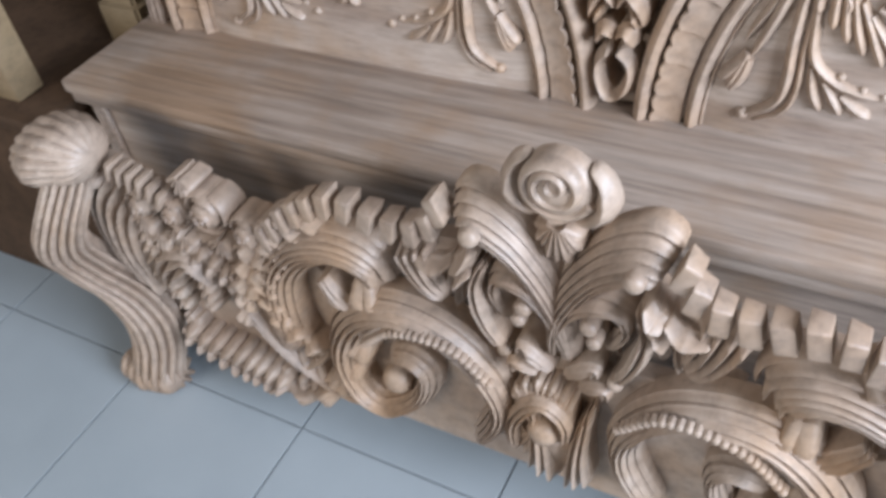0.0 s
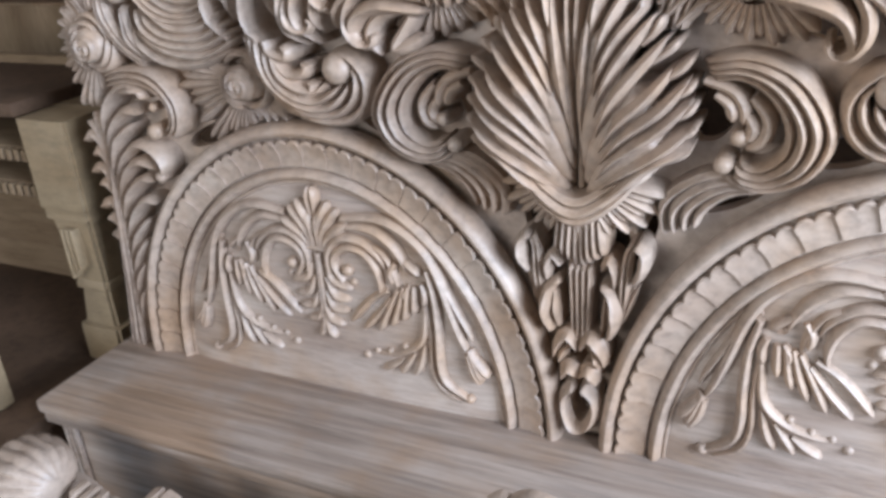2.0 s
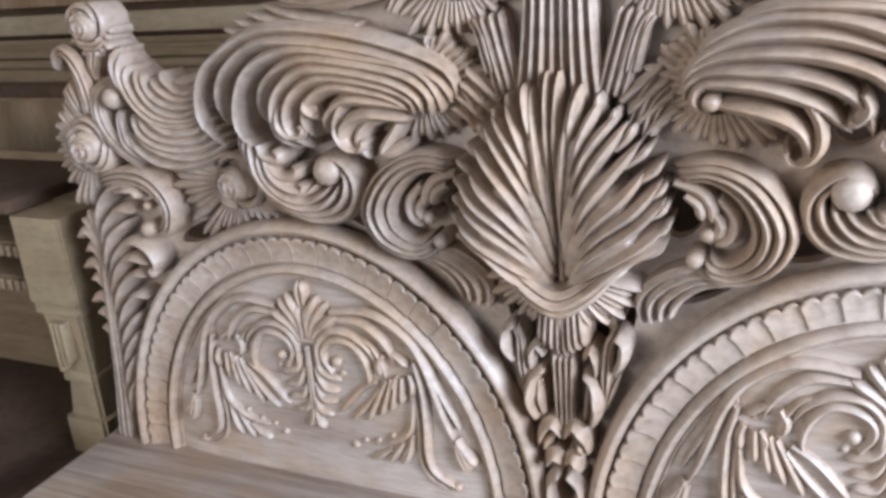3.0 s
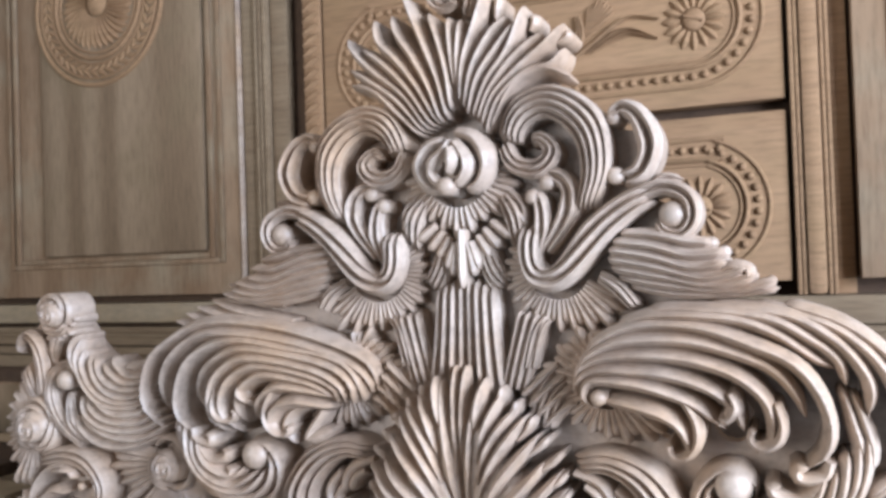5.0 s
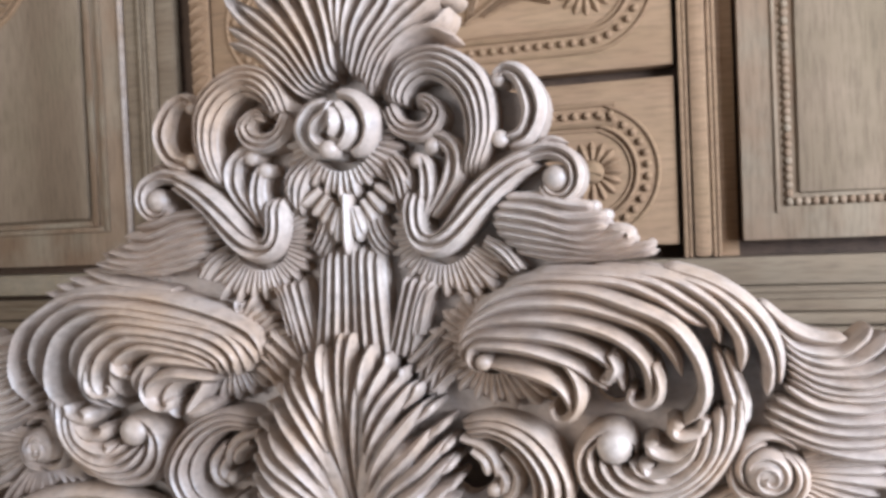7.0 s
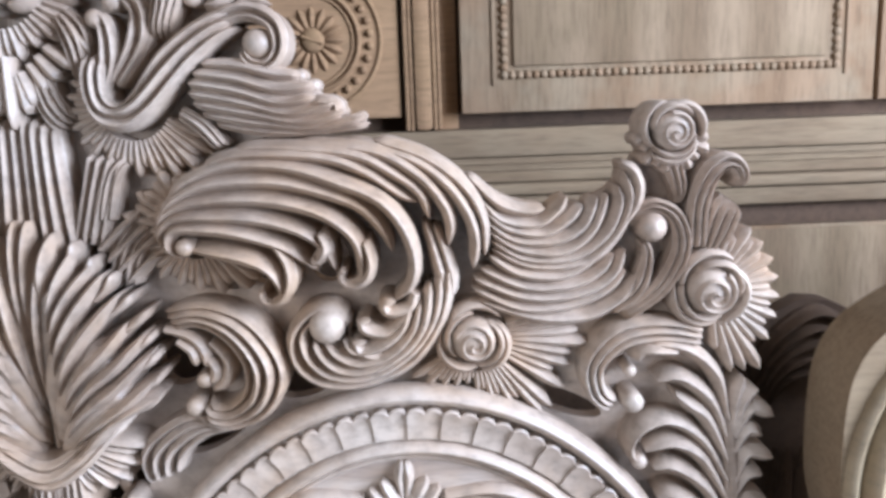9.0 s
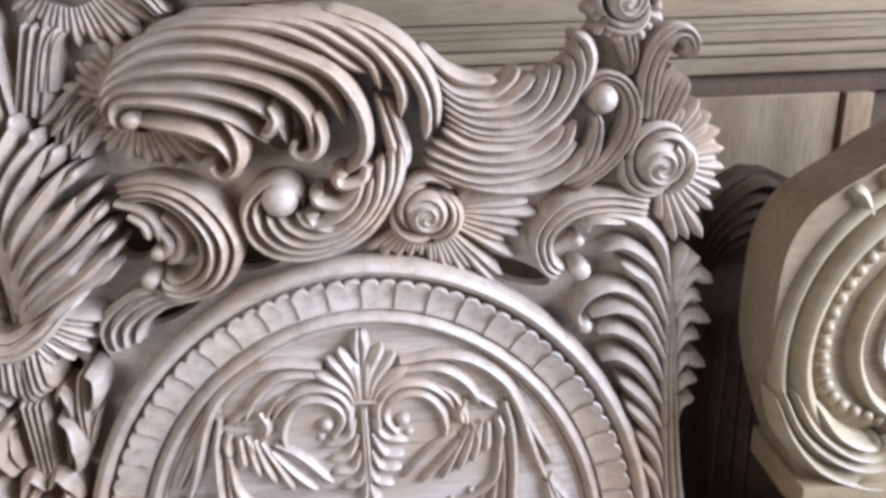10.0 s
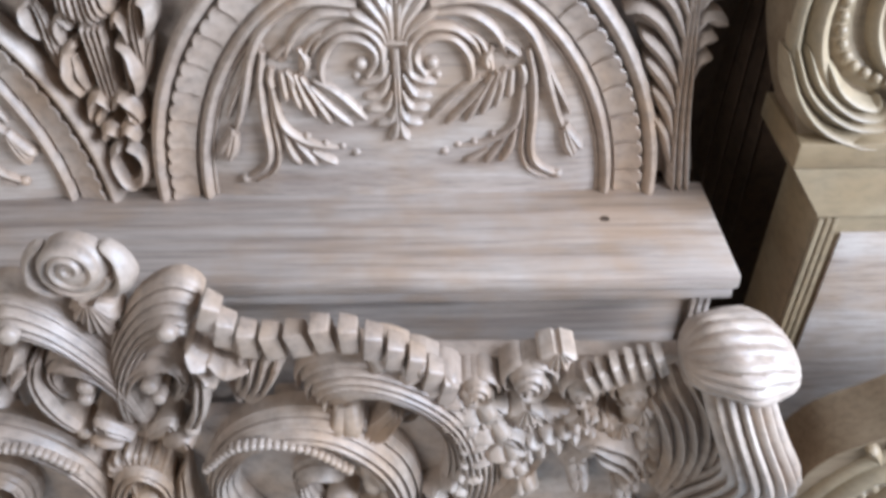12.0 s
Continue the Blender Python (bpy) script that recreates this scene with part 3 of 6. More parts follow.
# the great fluted scrolls beside the middle leaf
carve("acanthus_scroll", headboard, lambda r: (
    blades(r, (
        [(0.420, 1.424), (0.479, 1.402), (0.524, 1.367), (0.547, 1.326), (0.550, 1.278)], [(0.381, 1.424), (0.459, 1.403), (0.504, 1.371), (0.530, 1.333), (0.539, 1.299), (0.535, 1.264)], [(0.328, 1.425), (0.420, 1.412), (0.471, 1.383), (0.500, 1.348), (0.509, 1.321), (0.505, 1.293)], [(0.249, 1.414), (0.289, 1.421), (0.393, 1.411), (0.445, 1.384), (0.474, 1.359), (0.483, 1.328)], [(0.215, 1.399), (0.262, 1.413), (0.354, 1.410), (0.405, 1.392), (0.450, 1.360), (0.470, 1.349)], [(0.171, 1.355), (0.193, 1.380), (0.228, 1.397), (0.274, 1.403), (0.327, 1.398), (0.378, 1.380), (0.424, 1.358), (0.452, 1.323), (0.464, 1.281), (0.456, 1.247), (0.431, 1.226)], [(0.162, 1.331), (0.178, 1.359), (0.213, 1.378), (0.260, 1.384), (0.312, 1.382), (0.364, 1.367), (0.403, 1.348), (0.428, 1.317), (0.437, 1.289)], [(0.159, 1.317), (0.170, 1.346), (0.205, 1.360), (0.264, 1.364), (0.311, 1.359), (0.356, 1.344), (0.388, 1.319), (0.400, 1.291), (0.398, 1.259), (0.380, 1.243)], [(0.162, 1.307), (0.164, 1.326), (0.184, 1.342), (0.230, 1.344), (0.282, 1.340), (0.328, 1.324), (0.357, 1.299), (0.368, 1.268)], [(0.186, 1.291), (0.173, 1.307), (0.178, 1.326), (0.202, 1.331), (0.255, 1.325), (0.307, 1.305), (0.332, 1.285), (0.346, 1.271)], [(0.190, 1.306), (0.239, 1.299), (0.272, 1.290), (0.294, 1.274), (0.304, 1.246), (0.296, 1.227)]), (0.0085, 0.0105, 0.0075), 0.022, -0.012, (0.014, 0.052, 0.046)),
    blades(r, ([(0.477, 1.324), (0.487, 1.290), (0.497, 1.247), (0.494, 1.204)], [(0.489, 1.318), (0.499, 1.290), (0.508, 1.254), (0.507, 1.225)]), (0.006, 0.010, 0.008), 0.018, -0.006, (0.014, 0.014, 0.014)),
    r.ball(*(0.193, 1.308), 0.011, -0.056, 1.0)), both=False)
carve("acanthus_scroll", headboard, lambda r: (
    blades(r, (
        [(-0.141, 1.311), (-0.147, 1.343), (-0.203, 1.371), (-0.312, 1.399), (-0.440, 1.406), (-0.520, 1.374), (-0.561, 1.337), (-0.574, 1.273), (-0.545, 1.233)], [(-0.147, 1.302), (-0.157, 1.331), (-0.223, 1.363), (-0.333, 1.385), (-0.440, 1.388), (-0.503, 1.356), (-0.530, 1.311), (-0.525, 1.264)], [(-0.161, 1.290), (-0.162, 1.318), (-0.194, 1.350), (-0.282, 1.368), (-0.375, 1.379), (-0.452, 1.357), (-0.486, 1.312), (-0.493, 1.258), (-0.452, 1.218)], [(-0.175, 1.285), (-0.171, 1.314), (-0.204, 1.342), (-0.282, 1.360), (-0.365, 1.366), (-0.425, 1.339), (-0.447, 1.299), (-0.442, 1.268)], [(-0.186, 1.288), (-0.186, 1.310), (-0.223, 1.335), (-0.303, 1.352), (-0.365, 1.349), (-0.409, 1.313), (-0.420, 1.260), (-0.392, 1.234)], [(-0.200, 1.287), (-0.195, 1.305), (-0.224, 1.324), (-0.283, 1.339), (-0.339, 1.340), (-0.382, 1.314), (-0.399, 1.270), (-0.371, 1.235)], [(-0.205, 1.289), (-0.209, 1.302), (-0.243, 1.319), (-0.308, 1.329), (-0.350, 1.313), (-0.370, 1.279), (-0.362, 1.250)], [(-0.203, 1.296), (-0.244, 1.307), (-0.294, 1.310), (-0.328, 1.288), (-0.341, 1.257)], [(-0.206, 1.280), (-0.264, 1.289), (-0.302, 1.273), (-0.316, 1.230)]), (0.0075, 0.0115, 0.009), 0.024, -0.012, (0.016, 0.050, 0.042)),
    lobes(r, ([(-0.235, 1.284), (-0.274, 1.274), (-0.290, 1.248), (-0.275, 1.222)], [(-0.226, 1.274), (-0.252, 1.231), (-0.213, 1.245)]), 0.007, 0.012, 0.022, -0.030)), both=False)
carve("shoulder_tip", headboard, lambda r: lobes(r, ([(-0.291, 1.407), (-0.386, 1.421), (-0.447, 1.442)], [(-0.322, 1.411), (-0.420, 1.415), (-0.476, 1.430)], [(-0.354, 1.407), (-0.454, 1.408), (-0.499, 1.420)], [(-0.387, 1.403), (-0.476, 1.399), (-0.521, 1.408)], [(-0.311, 1.433), (-0.364, 1.439), (-0.410, 1.467)]), 0.005, 0.0095, 0.018, -0.006, e=1.0), both=False)
carve("volute", headboard, lambda r: (
    blades(r, (
        [(0.504, 1.271), (0.501, 1.229), (0.484, 1.186), (0.448, 1.145), (0.391, 1.123), (0.342, 1.126), (0.312, 1.151), (0.308, 1.188), (0.330, 1.215), (0.356, 1.221), (0.376, 1.206), (0.377, 1.186)], [(0.494, 1.258), (0.486, 1.209), (0.456, 1.165), (0.405, 1.135), (0.356, 1.136), (0.327, 1.159), (0.320, 1.188), (0.335, 1.206)], [(0.481, 1.248), (0.471, 1.198), (0.442, 1.164), (0.399, 1.144), (0.363, 1.147), (0.339, 1.168), (0.334, 1.182)], [(0.469, 1.231), (0.457, 1.192), (0.428, 1.164), (0.392, 1.153), (0.364, 1.163), (0.348, 1.177)], [(0.457, 1.228), (0.444, 1.195), (0.416, 1.174), (0.386, 1.168), (0.370, 1.181)]), (0.0085, 0.0115, 0.0065), 0.024, -0.010, (0.014, 0.030, 0.030), arc=(0.2, 0.8), e=1.0),
    lobes(r, ([(0.454, 1.215), (0.429, 1.191), (0.405, 1.193), (0.395, 1.203), (0.406, 1.208)], [(0.450, 1.187), (0.424, 1.162), (0.397, 1.165), (0.388, 1.177), (0.400, 1.181)], [(0.462, 1.239), (0.455, 1.222), (0.430, 1.216), (0.425, 1.227), (0.438, 1.231)]), 0.007, 0.009, 0.018, -0.040),
    r.ball(*(0.352, 1.200), 0.023, -0.036, 0.85)))
carve("scroll_curl", headboard, lambda r: (
    r.band([(0.291, 1.317), (0.312, 1.285), (0.313, 1.254), (0.297, 1.234), (0.280, 1.238), (0.278, 1.250), (0.289, 1.252)], (0.006, 0.008, 0.004), 1, y=-0.045),
    r.band([(0.403, 1.310), (0.411, 1.282), (0.405, 1.261), (0.385, 1.252), (0.373, 1.261), (0.377, 1.271), (0.386, 1.267)], (0.006, 0.008, 0.004), 1, y=-0.045),
    r.band([(0.351, 1.320), (0.359, 1.303), (0.349, 1.287), (0.338, 1.291)], (0.007, 0.009, 0.005), 1, y=-0.045)))
carve("frill", headboard, lambda r: r.fan(0.196, 1.316, 0.03, [(75, 0.07), (120, 0.085), (165, 0.10), (215, 0.08), (265, 0.075), (300, 0.085), (325, 0.115)], 24, y=-0.012, slope=0.008))
# sweep from the scroll up to the corner
carve("sweeping_leaf", headboard, lambda r: (
    blades(r, (
        [(0.532, 1.376), (0.567, 1.342), (0.601, 1.330), (0.626, 1.332)], [(0.546, 1.346), (0.573, 1.320), (0.615, 1.314), (0.640, 1.330), (0.652, 1.347)], [(0.551, 1.332), (0.580, 1.309), (0.622, 1.302), (0.653, 1.317), (0.672, 1.336)], [(0.554, 1.318), (0.587, 1.295), (0.636, 1.292), (0.671, 1.309), (0.689, 1.345)], [(0.555, 1.307), (0.593, 1.283), (0.643, 1.278), (0.681, 1.302), (0.702, 1.348)], [(0.557, 1.296), (0.600, 1.271), (0.657, 1.271), (0.699, 1.298), (0.717, 1.336), (0.714, 1.358)], [(0.558, 1.285), (0.607, 1.262), (0.671, 1.265), (0.712, 1.299), (0.729, 1.342), (0.722, 1.376)], [(0.692, 1.287), (0.726, 1.318), (0.739, 1.349), (0.734, 1.373), (0.720, 1.386)]), (0.006, 0.0105, 0.0085), 0.018, -0.006, (0.006, 0.012, 0.014), arc=(0.1, 0.7), e=1.1),
    blades(r, (
        [(0.556, 1.276), (0.592, 1.254), (0.642, 1.249), (0.677, 1.264), (0.692, 1.279)], [(0.545, 1.260), (0.599, 1.237), (0.656, 1.237), (0.691, 1.252), (0.710, 1.273)], [(0.536, 1.248), (0.599, 1.224), (0.663, 1.225), (0.705, 1.245), (0.724, 1.278)], [(0.534, 1.236), (0.592, 1.210), (0.648, 1.210), (0.698, 1.227), (0.726, 1.251)], [(0.542, 1.219), (0.613, 1.196), (0.677, 1.195), (0.719, 1.216), (0.740, 1.243)]), (0.006, 0.0105, 0.008), 0.018, -0.006, (0.016, 0.016, 0.010), arc=(0.15, 0.8), e=1.1)))
carve("corner_rose", headboard, lambda r: (r.rose(0.833, 1.221, 0.044, -0.028, 0.3),
    r.fan(0.833, 1.221, 0.045, [(75, 0.085), (50, 0.095), (10, 0.095), (-20, 0.10), (-50, 0.12), (-62, 0.155), (-85, 0.085)], 20, y=-0.012, slope=0.006)))
carve("top_rose", headboard, lambda r: (r.rose(0.782, 1.422, 0.035, -0.03, 1.2), r.fan(0.782, 1.419, 0.03, [(180, 0.05), (360, 0.055)], 10, y=-0.012)))
carve("corner_curl", headboard, lambda r: (
    r.band([(0.815, 1.273), (0.816, 1.329), (0.831, 1.370), (0.854, 1.383), (0.871, 1.363), (0.859, 1.347)], (0.012, 0.014, 0.007), 3, y=-0.012),
    r.flutes([[(0.821, 1.273), (0.830, 1.322), (0.852, 1.345)], [(0.842, 1.258), (0.867, 1.300), (0.875, 1.327)]], 4, y=-0.006, bulge=0.008, tip=0.2),
    r.band([(0.785, 1.382), (0.794, 1.344), (0.787, 1.330)], (0.012, 0.010, 0.002), 3, y=-0.008)))
carve("pearl_scroll", headboard, lambda r: (r.ball(0.757, 1.305, 0.0185, -0.022, 0.95),
    r.band([(0.721, 1.190), (0.769, 1.225), (0.796, 1.274), (0.788, 1.316), (0.758, 1.331), (0.733, 1.315), (0.732, 1.294)], (0.010, 0.012, 0.006), 3, y=-0.012),
    r.band([(0.707, 1.198), (0.741, 1.226), (0.754, 1.268), (0.747, 1.290)], (0.008, 0.010, 0.004), 2, y=-0.01)))
carve("middle_rose", headboard, lambda r: (r.rose(0.534, 1.169, 0.041, -0.026, 2.2),
    r.fan(0.534, 1.169, 0.045, [(-150, 0.105), (-130, 0.085), (-95, 0.065), (-60, 0.115), (-42, 0.175)], 18, y=-0.008, slope=0.004),
    r.fan(0.534, 1.169, 0.045, [(-36, 0.15), (-20, 0.13), (-8, 0.155), (2, 0.16), (25, 0.09)], 9, y=-0.008, slope=0.004)))
# scrolls round the small openings
carve("open_scroll", headboard, lambda r: (
    r.flutes([[(0.142, 1.222), (0.196, 1.234), (0.253, 1.217), (0.290, 1.175), (0.300, 1.133), (0.275, 1.088), (0.226, 1.067), (0.185, 1.080), (0.174, 1.103)], [(0.156, 1.197), (0.190, 1.203), (0.222, 1.187), (0.243, 1.155), (0.244, 1.125), (0.227, 1.104), (0.208, 1.100), (0.195, 1.113)]], 4, y=-0.014, bulge=0.030, tip=0.05, m=40, e=1.0, taper=0.2, over=1.03),
    lobes(r, ([(0.150, 1.201), (0.182, 1.191), (0.197, 1.172), (0.198, 1.150)], [(0.164, 1.185), (0.182, 1.172), (0.186, 1.153)], [(0.205, 1.183), (0.225, 1.157), (0.220, 1.131), (0.203, 1.120)], [(0.199, 1.164), (0.210, 1.146), (0.202, 1.129)]), 0.006, 0.0095, 0.018, -0.020),
    r.ball(*(0.179, 1.098), 0.012, -0.026, 1.0), r.ball(*(0.194, 1.134), 0.010, -0.028, 1.0)))
carve("scroll_foot", headboard, lambda r: r.flutes([[(0.235, 1.077), (0.163, 1.085), (0.104, 1.042), (0.110, 0.978)], [(0.226, 1.062), (0.190, 1.055), (0.163, 1.032), (0.153, 1.003)]], 4, y=-0.010, bulge=0.016, tip=0.1, curl=1.0))
carve("corner_scroll", headboard, lambda r: (
    r.band([(0.830, 1.159), (0.772, 1.171), (0.717, 1.164), (0.685, 1.128), (0.693, 1.085), (0.723, 1.069)], (0.012, 0.018, 0.010), 3, y=-0.012, e=1.0),
    r.band([(0.793, 1.143), (0.748, 1.149), (0.739, 1.130)], (0.006, 0.009, 0.006), 1, y=-0.012, e=0.9),
    r.ball(*(0.735, 1.078), 0.014, -0.024), r.ball(*(0.732, 1.119), 0.008, -0.02)))
# tall leaf down the outer edge
carve("edge_lobe", headboard, lambda r: lobes(r, (
    [(0.871, 1.026), (0.875, 1.068), (0.884, 1.100)], [(0.872, 1.021), (0.886, 1.066), (0.904, 1.082)], [(0.874, 1.017), (0.897, 1.055), (0.926, 1.044)], [(0.874, 0.995), (0.892, 1.025), (0.911, 1.018)],
    [(0.877, 0.954), (0.894, 0.993), (0.927, 0.985)], [(0.877, 0.935), (0.894, 0.962), (0.914, 0.962)], [(0.879, 0.897), (0.895, 0.926), (0.926, 0.915)], [(0.881, 0.868), (0.895, 0.890), (0.915, 0.895)], [(0.885, 0.818), (0.893, 0.853), (0.913, 0.864)]), 0.006, 0.0105, 0.012, -0.004, e=1.0))
carve("edge_leaf", headboard, lambda r: (
    lobes(r, (
        [(0.862, 1.047), (0.845, 1.107), (0.807, 1.144), (0.763, 1.154), (0.743, 1.136)], [(0.861, 1.022), (0.837, 1.075), (0.797, 1.108), (0.766, 1.106)], [(0.863, 0.989), (0.833, 1.050), (0.808, 1.071), (0.791, 1.085)],
        [(0.863, 0.960), (0.828, 1.021), (0.784, 1.049), (0.747, 1.039), (0.732, 1.011), (0.748, 0.992)], [(0.864, 0.933), (0.828, 0.995), (0.790, 1.018), (0.752, 1.011)], [(0.865, 0.897), (0.832, 0.955), (0.790, 0.986), (0.763, 0.986)],
        [(0.867, 0.858), (0.828, 0.918), (0.793, 0.946), (0.768, 0.944)], [(0.869, 0.817), (0.836, 0.870), (0.797, 0.909)], [(0.872, 0.776), (0.844, 0.828), (0.808, 0.870)], [(0.874, 0.725), (0.855, 0.779), (0.826, 0.820)], [(0.877, 0.682), (0.857, 0.737), (0.837, 0.768)]), 0.0055, 0.0105, 0.020, -0.006, at=0.6, rise=0.012, e=1.0, m=24),
    r.band([(0.903, 0.615), (0.883, 0.760), (0.872, 0.900), (0.866, 1.011), (0.864, 1.063)], (0.018, 0.012, 0.004), 3, y=-0.008, e=1.0),
    r.ball(*(0.744, 0.996), 0.010, -0.024)))

# the great middle leaf
carve("palm_leaf", headboard, lambda r: (
    r.flutes([[(0.004, 1.10), (0.006, 1.19), (0.007, 1.25), (0.006, 1.31)], [(0.007, 1.056), (0.027, 1.131), (0.064, 1.190), (0.094, 1.230)], [(0.005, 1.026), (0.043, 1.063), (0.091, 1.100), (0.132, 1.130)]], 4, y=-0.020, bulge=0.042, tip=0.12, root=0.16, ends=(0.95, 0.9), lift=(0.12, 1.0, 0.8), e=0.7, ridge=0.4, m=32, ragged=0.02, edge=0.34, taper=0.2, over=1.1),
    blades(r, (
        [(0.019, 1.228), (0.029, 1.291), (0.038, 1.330)], [(0.018, 1.188), (0.039, 1.260), (0.061, 1.309)], [(0.018, 1.155), (0.043, 1.237), (0.081, 1.292)], [(0.018, 1.131), (0.045, 1.209), (0.092, 1.279)], [(0.020, 1.109), (0.050, 1.181), (0.107, 1.253)], [(0.022, 1.095), (0.056, 1.153), (0.095, 1.192), (0.116, 1.219)], [(0.023, 1.081), (0.063, 1.137), (0.106, 1.172), (0.134, 1.203)], [(0.019, 1.063), (0.055, 1.109), (0.102, 1.146), (0.139, 1.178)], [(0.019, 1.049), (0.062, 1.088), (0.110, 1.122), (0.142, 1.147)], [(0.014, 1.035), (0.054, 1.063), (0.094, 1.101), (0.139, 1.122)]), (0.0035, 0.0092, 0.0062), 0.021, -0.022, (0.040, 0.052, 0.044), arc=(0.03, 0.80), tip=0.2, root=0.2, e=1.15),
    blades(r, ([(0.0045, 1.16), (0.005, 1.25), (0.008, 1.345)], [(0.006, 1.12), (0.016, 1.23), (0.028, 1.325)]), (0.0035, 0.0075, 0.005), 0.018, -0.022, (0.036, 0.040, 0.042), arc=(0.03, 0.80), tip=0.2, root=0.2, e=1.15),
    lobes(r, (
        [(0.023, 1.291), (0.031, 1.308), (0.038, 1.324)], [(0.042, 1.277), (0.056, 1.299), (0.060, 1.318)], [(0.061, 1.263), (0.076, 1.285), (0.080, 1.299)], [(0.080, 1.247), (0.095, 1.263), (0.102, 1.278)],
        [(0.092, 1.226), (0.112, 1.241), (0.122, 1.252)], [(0.104, 1.204), (0.125, 1.218), (0.136, 1.229)], [(0.111, 1.182), (0.131, 1.192), (0.142, 1.202)], [(0.116, 1.157), (0.134, 1.166), (0.145, 1.177)], [(0.115, 1.132), (0.137, 1.141), (0.148, 1.150)], [(0.095, 1.102), (0.123, 1.110), (0.143, 1.121)]), 0.0040, 0.0056, 0.010, -0.050)))
def lip_rail(pts):
    pts = [(0.0, pts[0][1])] + pts[1:]
    return [(-x, z) for x, z in pts[:0:-1]] + pts


carve("leaf_lip", headboard, lambda r: r.flutes([lip_rail([(0.006, 1.047), (0.046, 1.072), (0.083, 1.104), (0.138, 1.119)]), lip_rail([(0.006, 1.009), (0.047, 1.034), (0.079, 1.070), (0.103, 1.082)])], 3, y=-0.04, bulge=0.022, root=0.06, tip=0.06, taper=0.0, lift=(0.2, 1.2, 0.2), m=44, e=1.1, ridge=1.3), both=False)
carve("leaf_rib", headboard, lambda r: r.petal([(0.0, 1.05), (0.0, 1.18), (0.0, 1.335)], 0.0045, 0.004, 0.006, -0.018, rise=0.030), both=False)
carve("leaf_frill", headboard, lambda r: r.fan(0.0, 1.075, 0.03, [(-170, 0.122), (-150, 0.118), (-128, 0.108), (-108, 0.098), (-90, 0.118), (-72, 0.098), (-52, 0.108), (-30, 0.118), (-10, 0.122)], 25, y=-0.040, slope=0.014), both=False)
carve("tail_leaf", headboard, lambda r: r.flutes([[(0.0, 1.02), (0.0, 0.97), (0.0, 0.915)], [(0.03, 1.02), (0.035, 0.98), (0.04, 0.945)]], 4, y=-0.022, bulge=0.01, tip=0.35, m=14))
carve("ribbed_stem", headboard, lambda r: (
    r.flutes([[(0.0, 1.27), (0.0, 1.37), (0.0, 1.49)], [(0.066, 1.27), (0.052, 1.37), (0.045, 1.47)]], 4, y=-0.006, bulge=0.012, lift=(1, 1, 0.6), tip=0.12, taper=0.1, m=18),
    r.flutes([[(0.046, 1.304), (0.063, 1.374), (0.076, 1.433)], [(0.086, 1.303), (0.107, 1.373), (0.126, 1.424)]], 4, y=-0.004, bulge=0.012, lift=(1, 1, 0.7), tip=0.1, m=16),
    r.flutes([[(0.070, 1.306), (0.120, 1.348), (0.126, 1.369)], [(0.115, 1.253), (0.146, 1.282), (0.168, 1.281)]], 4, y=-0.002, bulge=0.01, tip=0.2, m=14)))
carve("leaf_shoulder", headboard, lambda r: r.flutes([[(0.081, 1.254), (0.102, 1.314), (0.130, 1.347)], [(0.123, 1.254), (0.133, 1.292), (0.158, 1.321)]], 4, y=-0.006, bulge=0.012, tip=0.2, m=16))
# U-shaped scrolls and their frills
carve("looped_scroll", headboard, lambda r: (
    r.flutes([[(0.092, 1.540), (0.090, 1.492), (0.104, 1.457), (0.135, 1.444), (0.171, 1.463), (0.218, 1.515), (0.261, 1.549), (0.288, 1.557)], [(0.123, 1.538), (0.120, 1.497), (0.125, 1.481), (0.136, 1.478), (0.150, 1.490), (0.187, 1.539), (0.240, 1.574), (0.283, 1.581)]], 3, y=-0.022, bulge=0.014, lift=(0.6, 1.0, 0.8), tip=0.08, taper=0.0, m=46, e=1.2, hmax=0.022),
    r.band([(0.250, 1.569), (0.286, 1.577), (0.316, 1.564), (0.322, 1.535), (0.306, 1.516), (0.284, 1.522), (0.277, 1.543)], (0.010, 0.010, 0.005), 2, y=-0.022),
    r.ball(0.297, 1.541, 0.018, -0.026, 0.9),
    r.fan(0.140, 1.478, 0.045, [(-232, 0.078), (-190, 0.082), (-150, 0.085), (-110, 0.088), (-80, 0.09), (-50, 0.12), (-25, 0.10)], 30, y=-0.010, slope=0.004)), nudge=-0.006)
carve("curling_leaf", headboard, lambda r: (
    r.band([(0.119, 1.483), (0.135, 1.530), (0.133, 1.567), (0.119, 1.581)], (0.007, 0.012, 0.009), 2, y=-0.016, ridge=2.0), r.ball(0.123, 1.575, 0.011, -0.024),
    r.band([(0.135, 1.497), (0.168, 1.546), (0.175, 1.582), (0.155, 1.603), (0.140, 1.597)], (0.008, 0.014, 0.010), 2, y=-0.014, ridge=2.0), r.ball(0.144, 1.594, 0.011, -0.022),
    r.flutes([[(0.205, 1.551), (0.232, 1.614), (0.220, 1.684), (0.163, 1.724), (0.105, 1.714), (0.079, 1.666), (0.096, 1.643)], [(0.178, 1.546), (0.193, 1.603), (0.184, 1.651), (0.152, 1.680), (0.123, 1.672), (0.112, 1.651), (0.123, 1.645)]], 5, y=-0.016, bulge=0.026, m=34, tip=0.06),
    r.band([(0.083, 1.654), (0.098, 1.623), (0.132, 1.614), (0.153, 1.635), (0.135, 1.656), (0.118, 1.647)], (0.010, 0.014, 0.007), 3, y=-0.018)), nudge=-0.018)
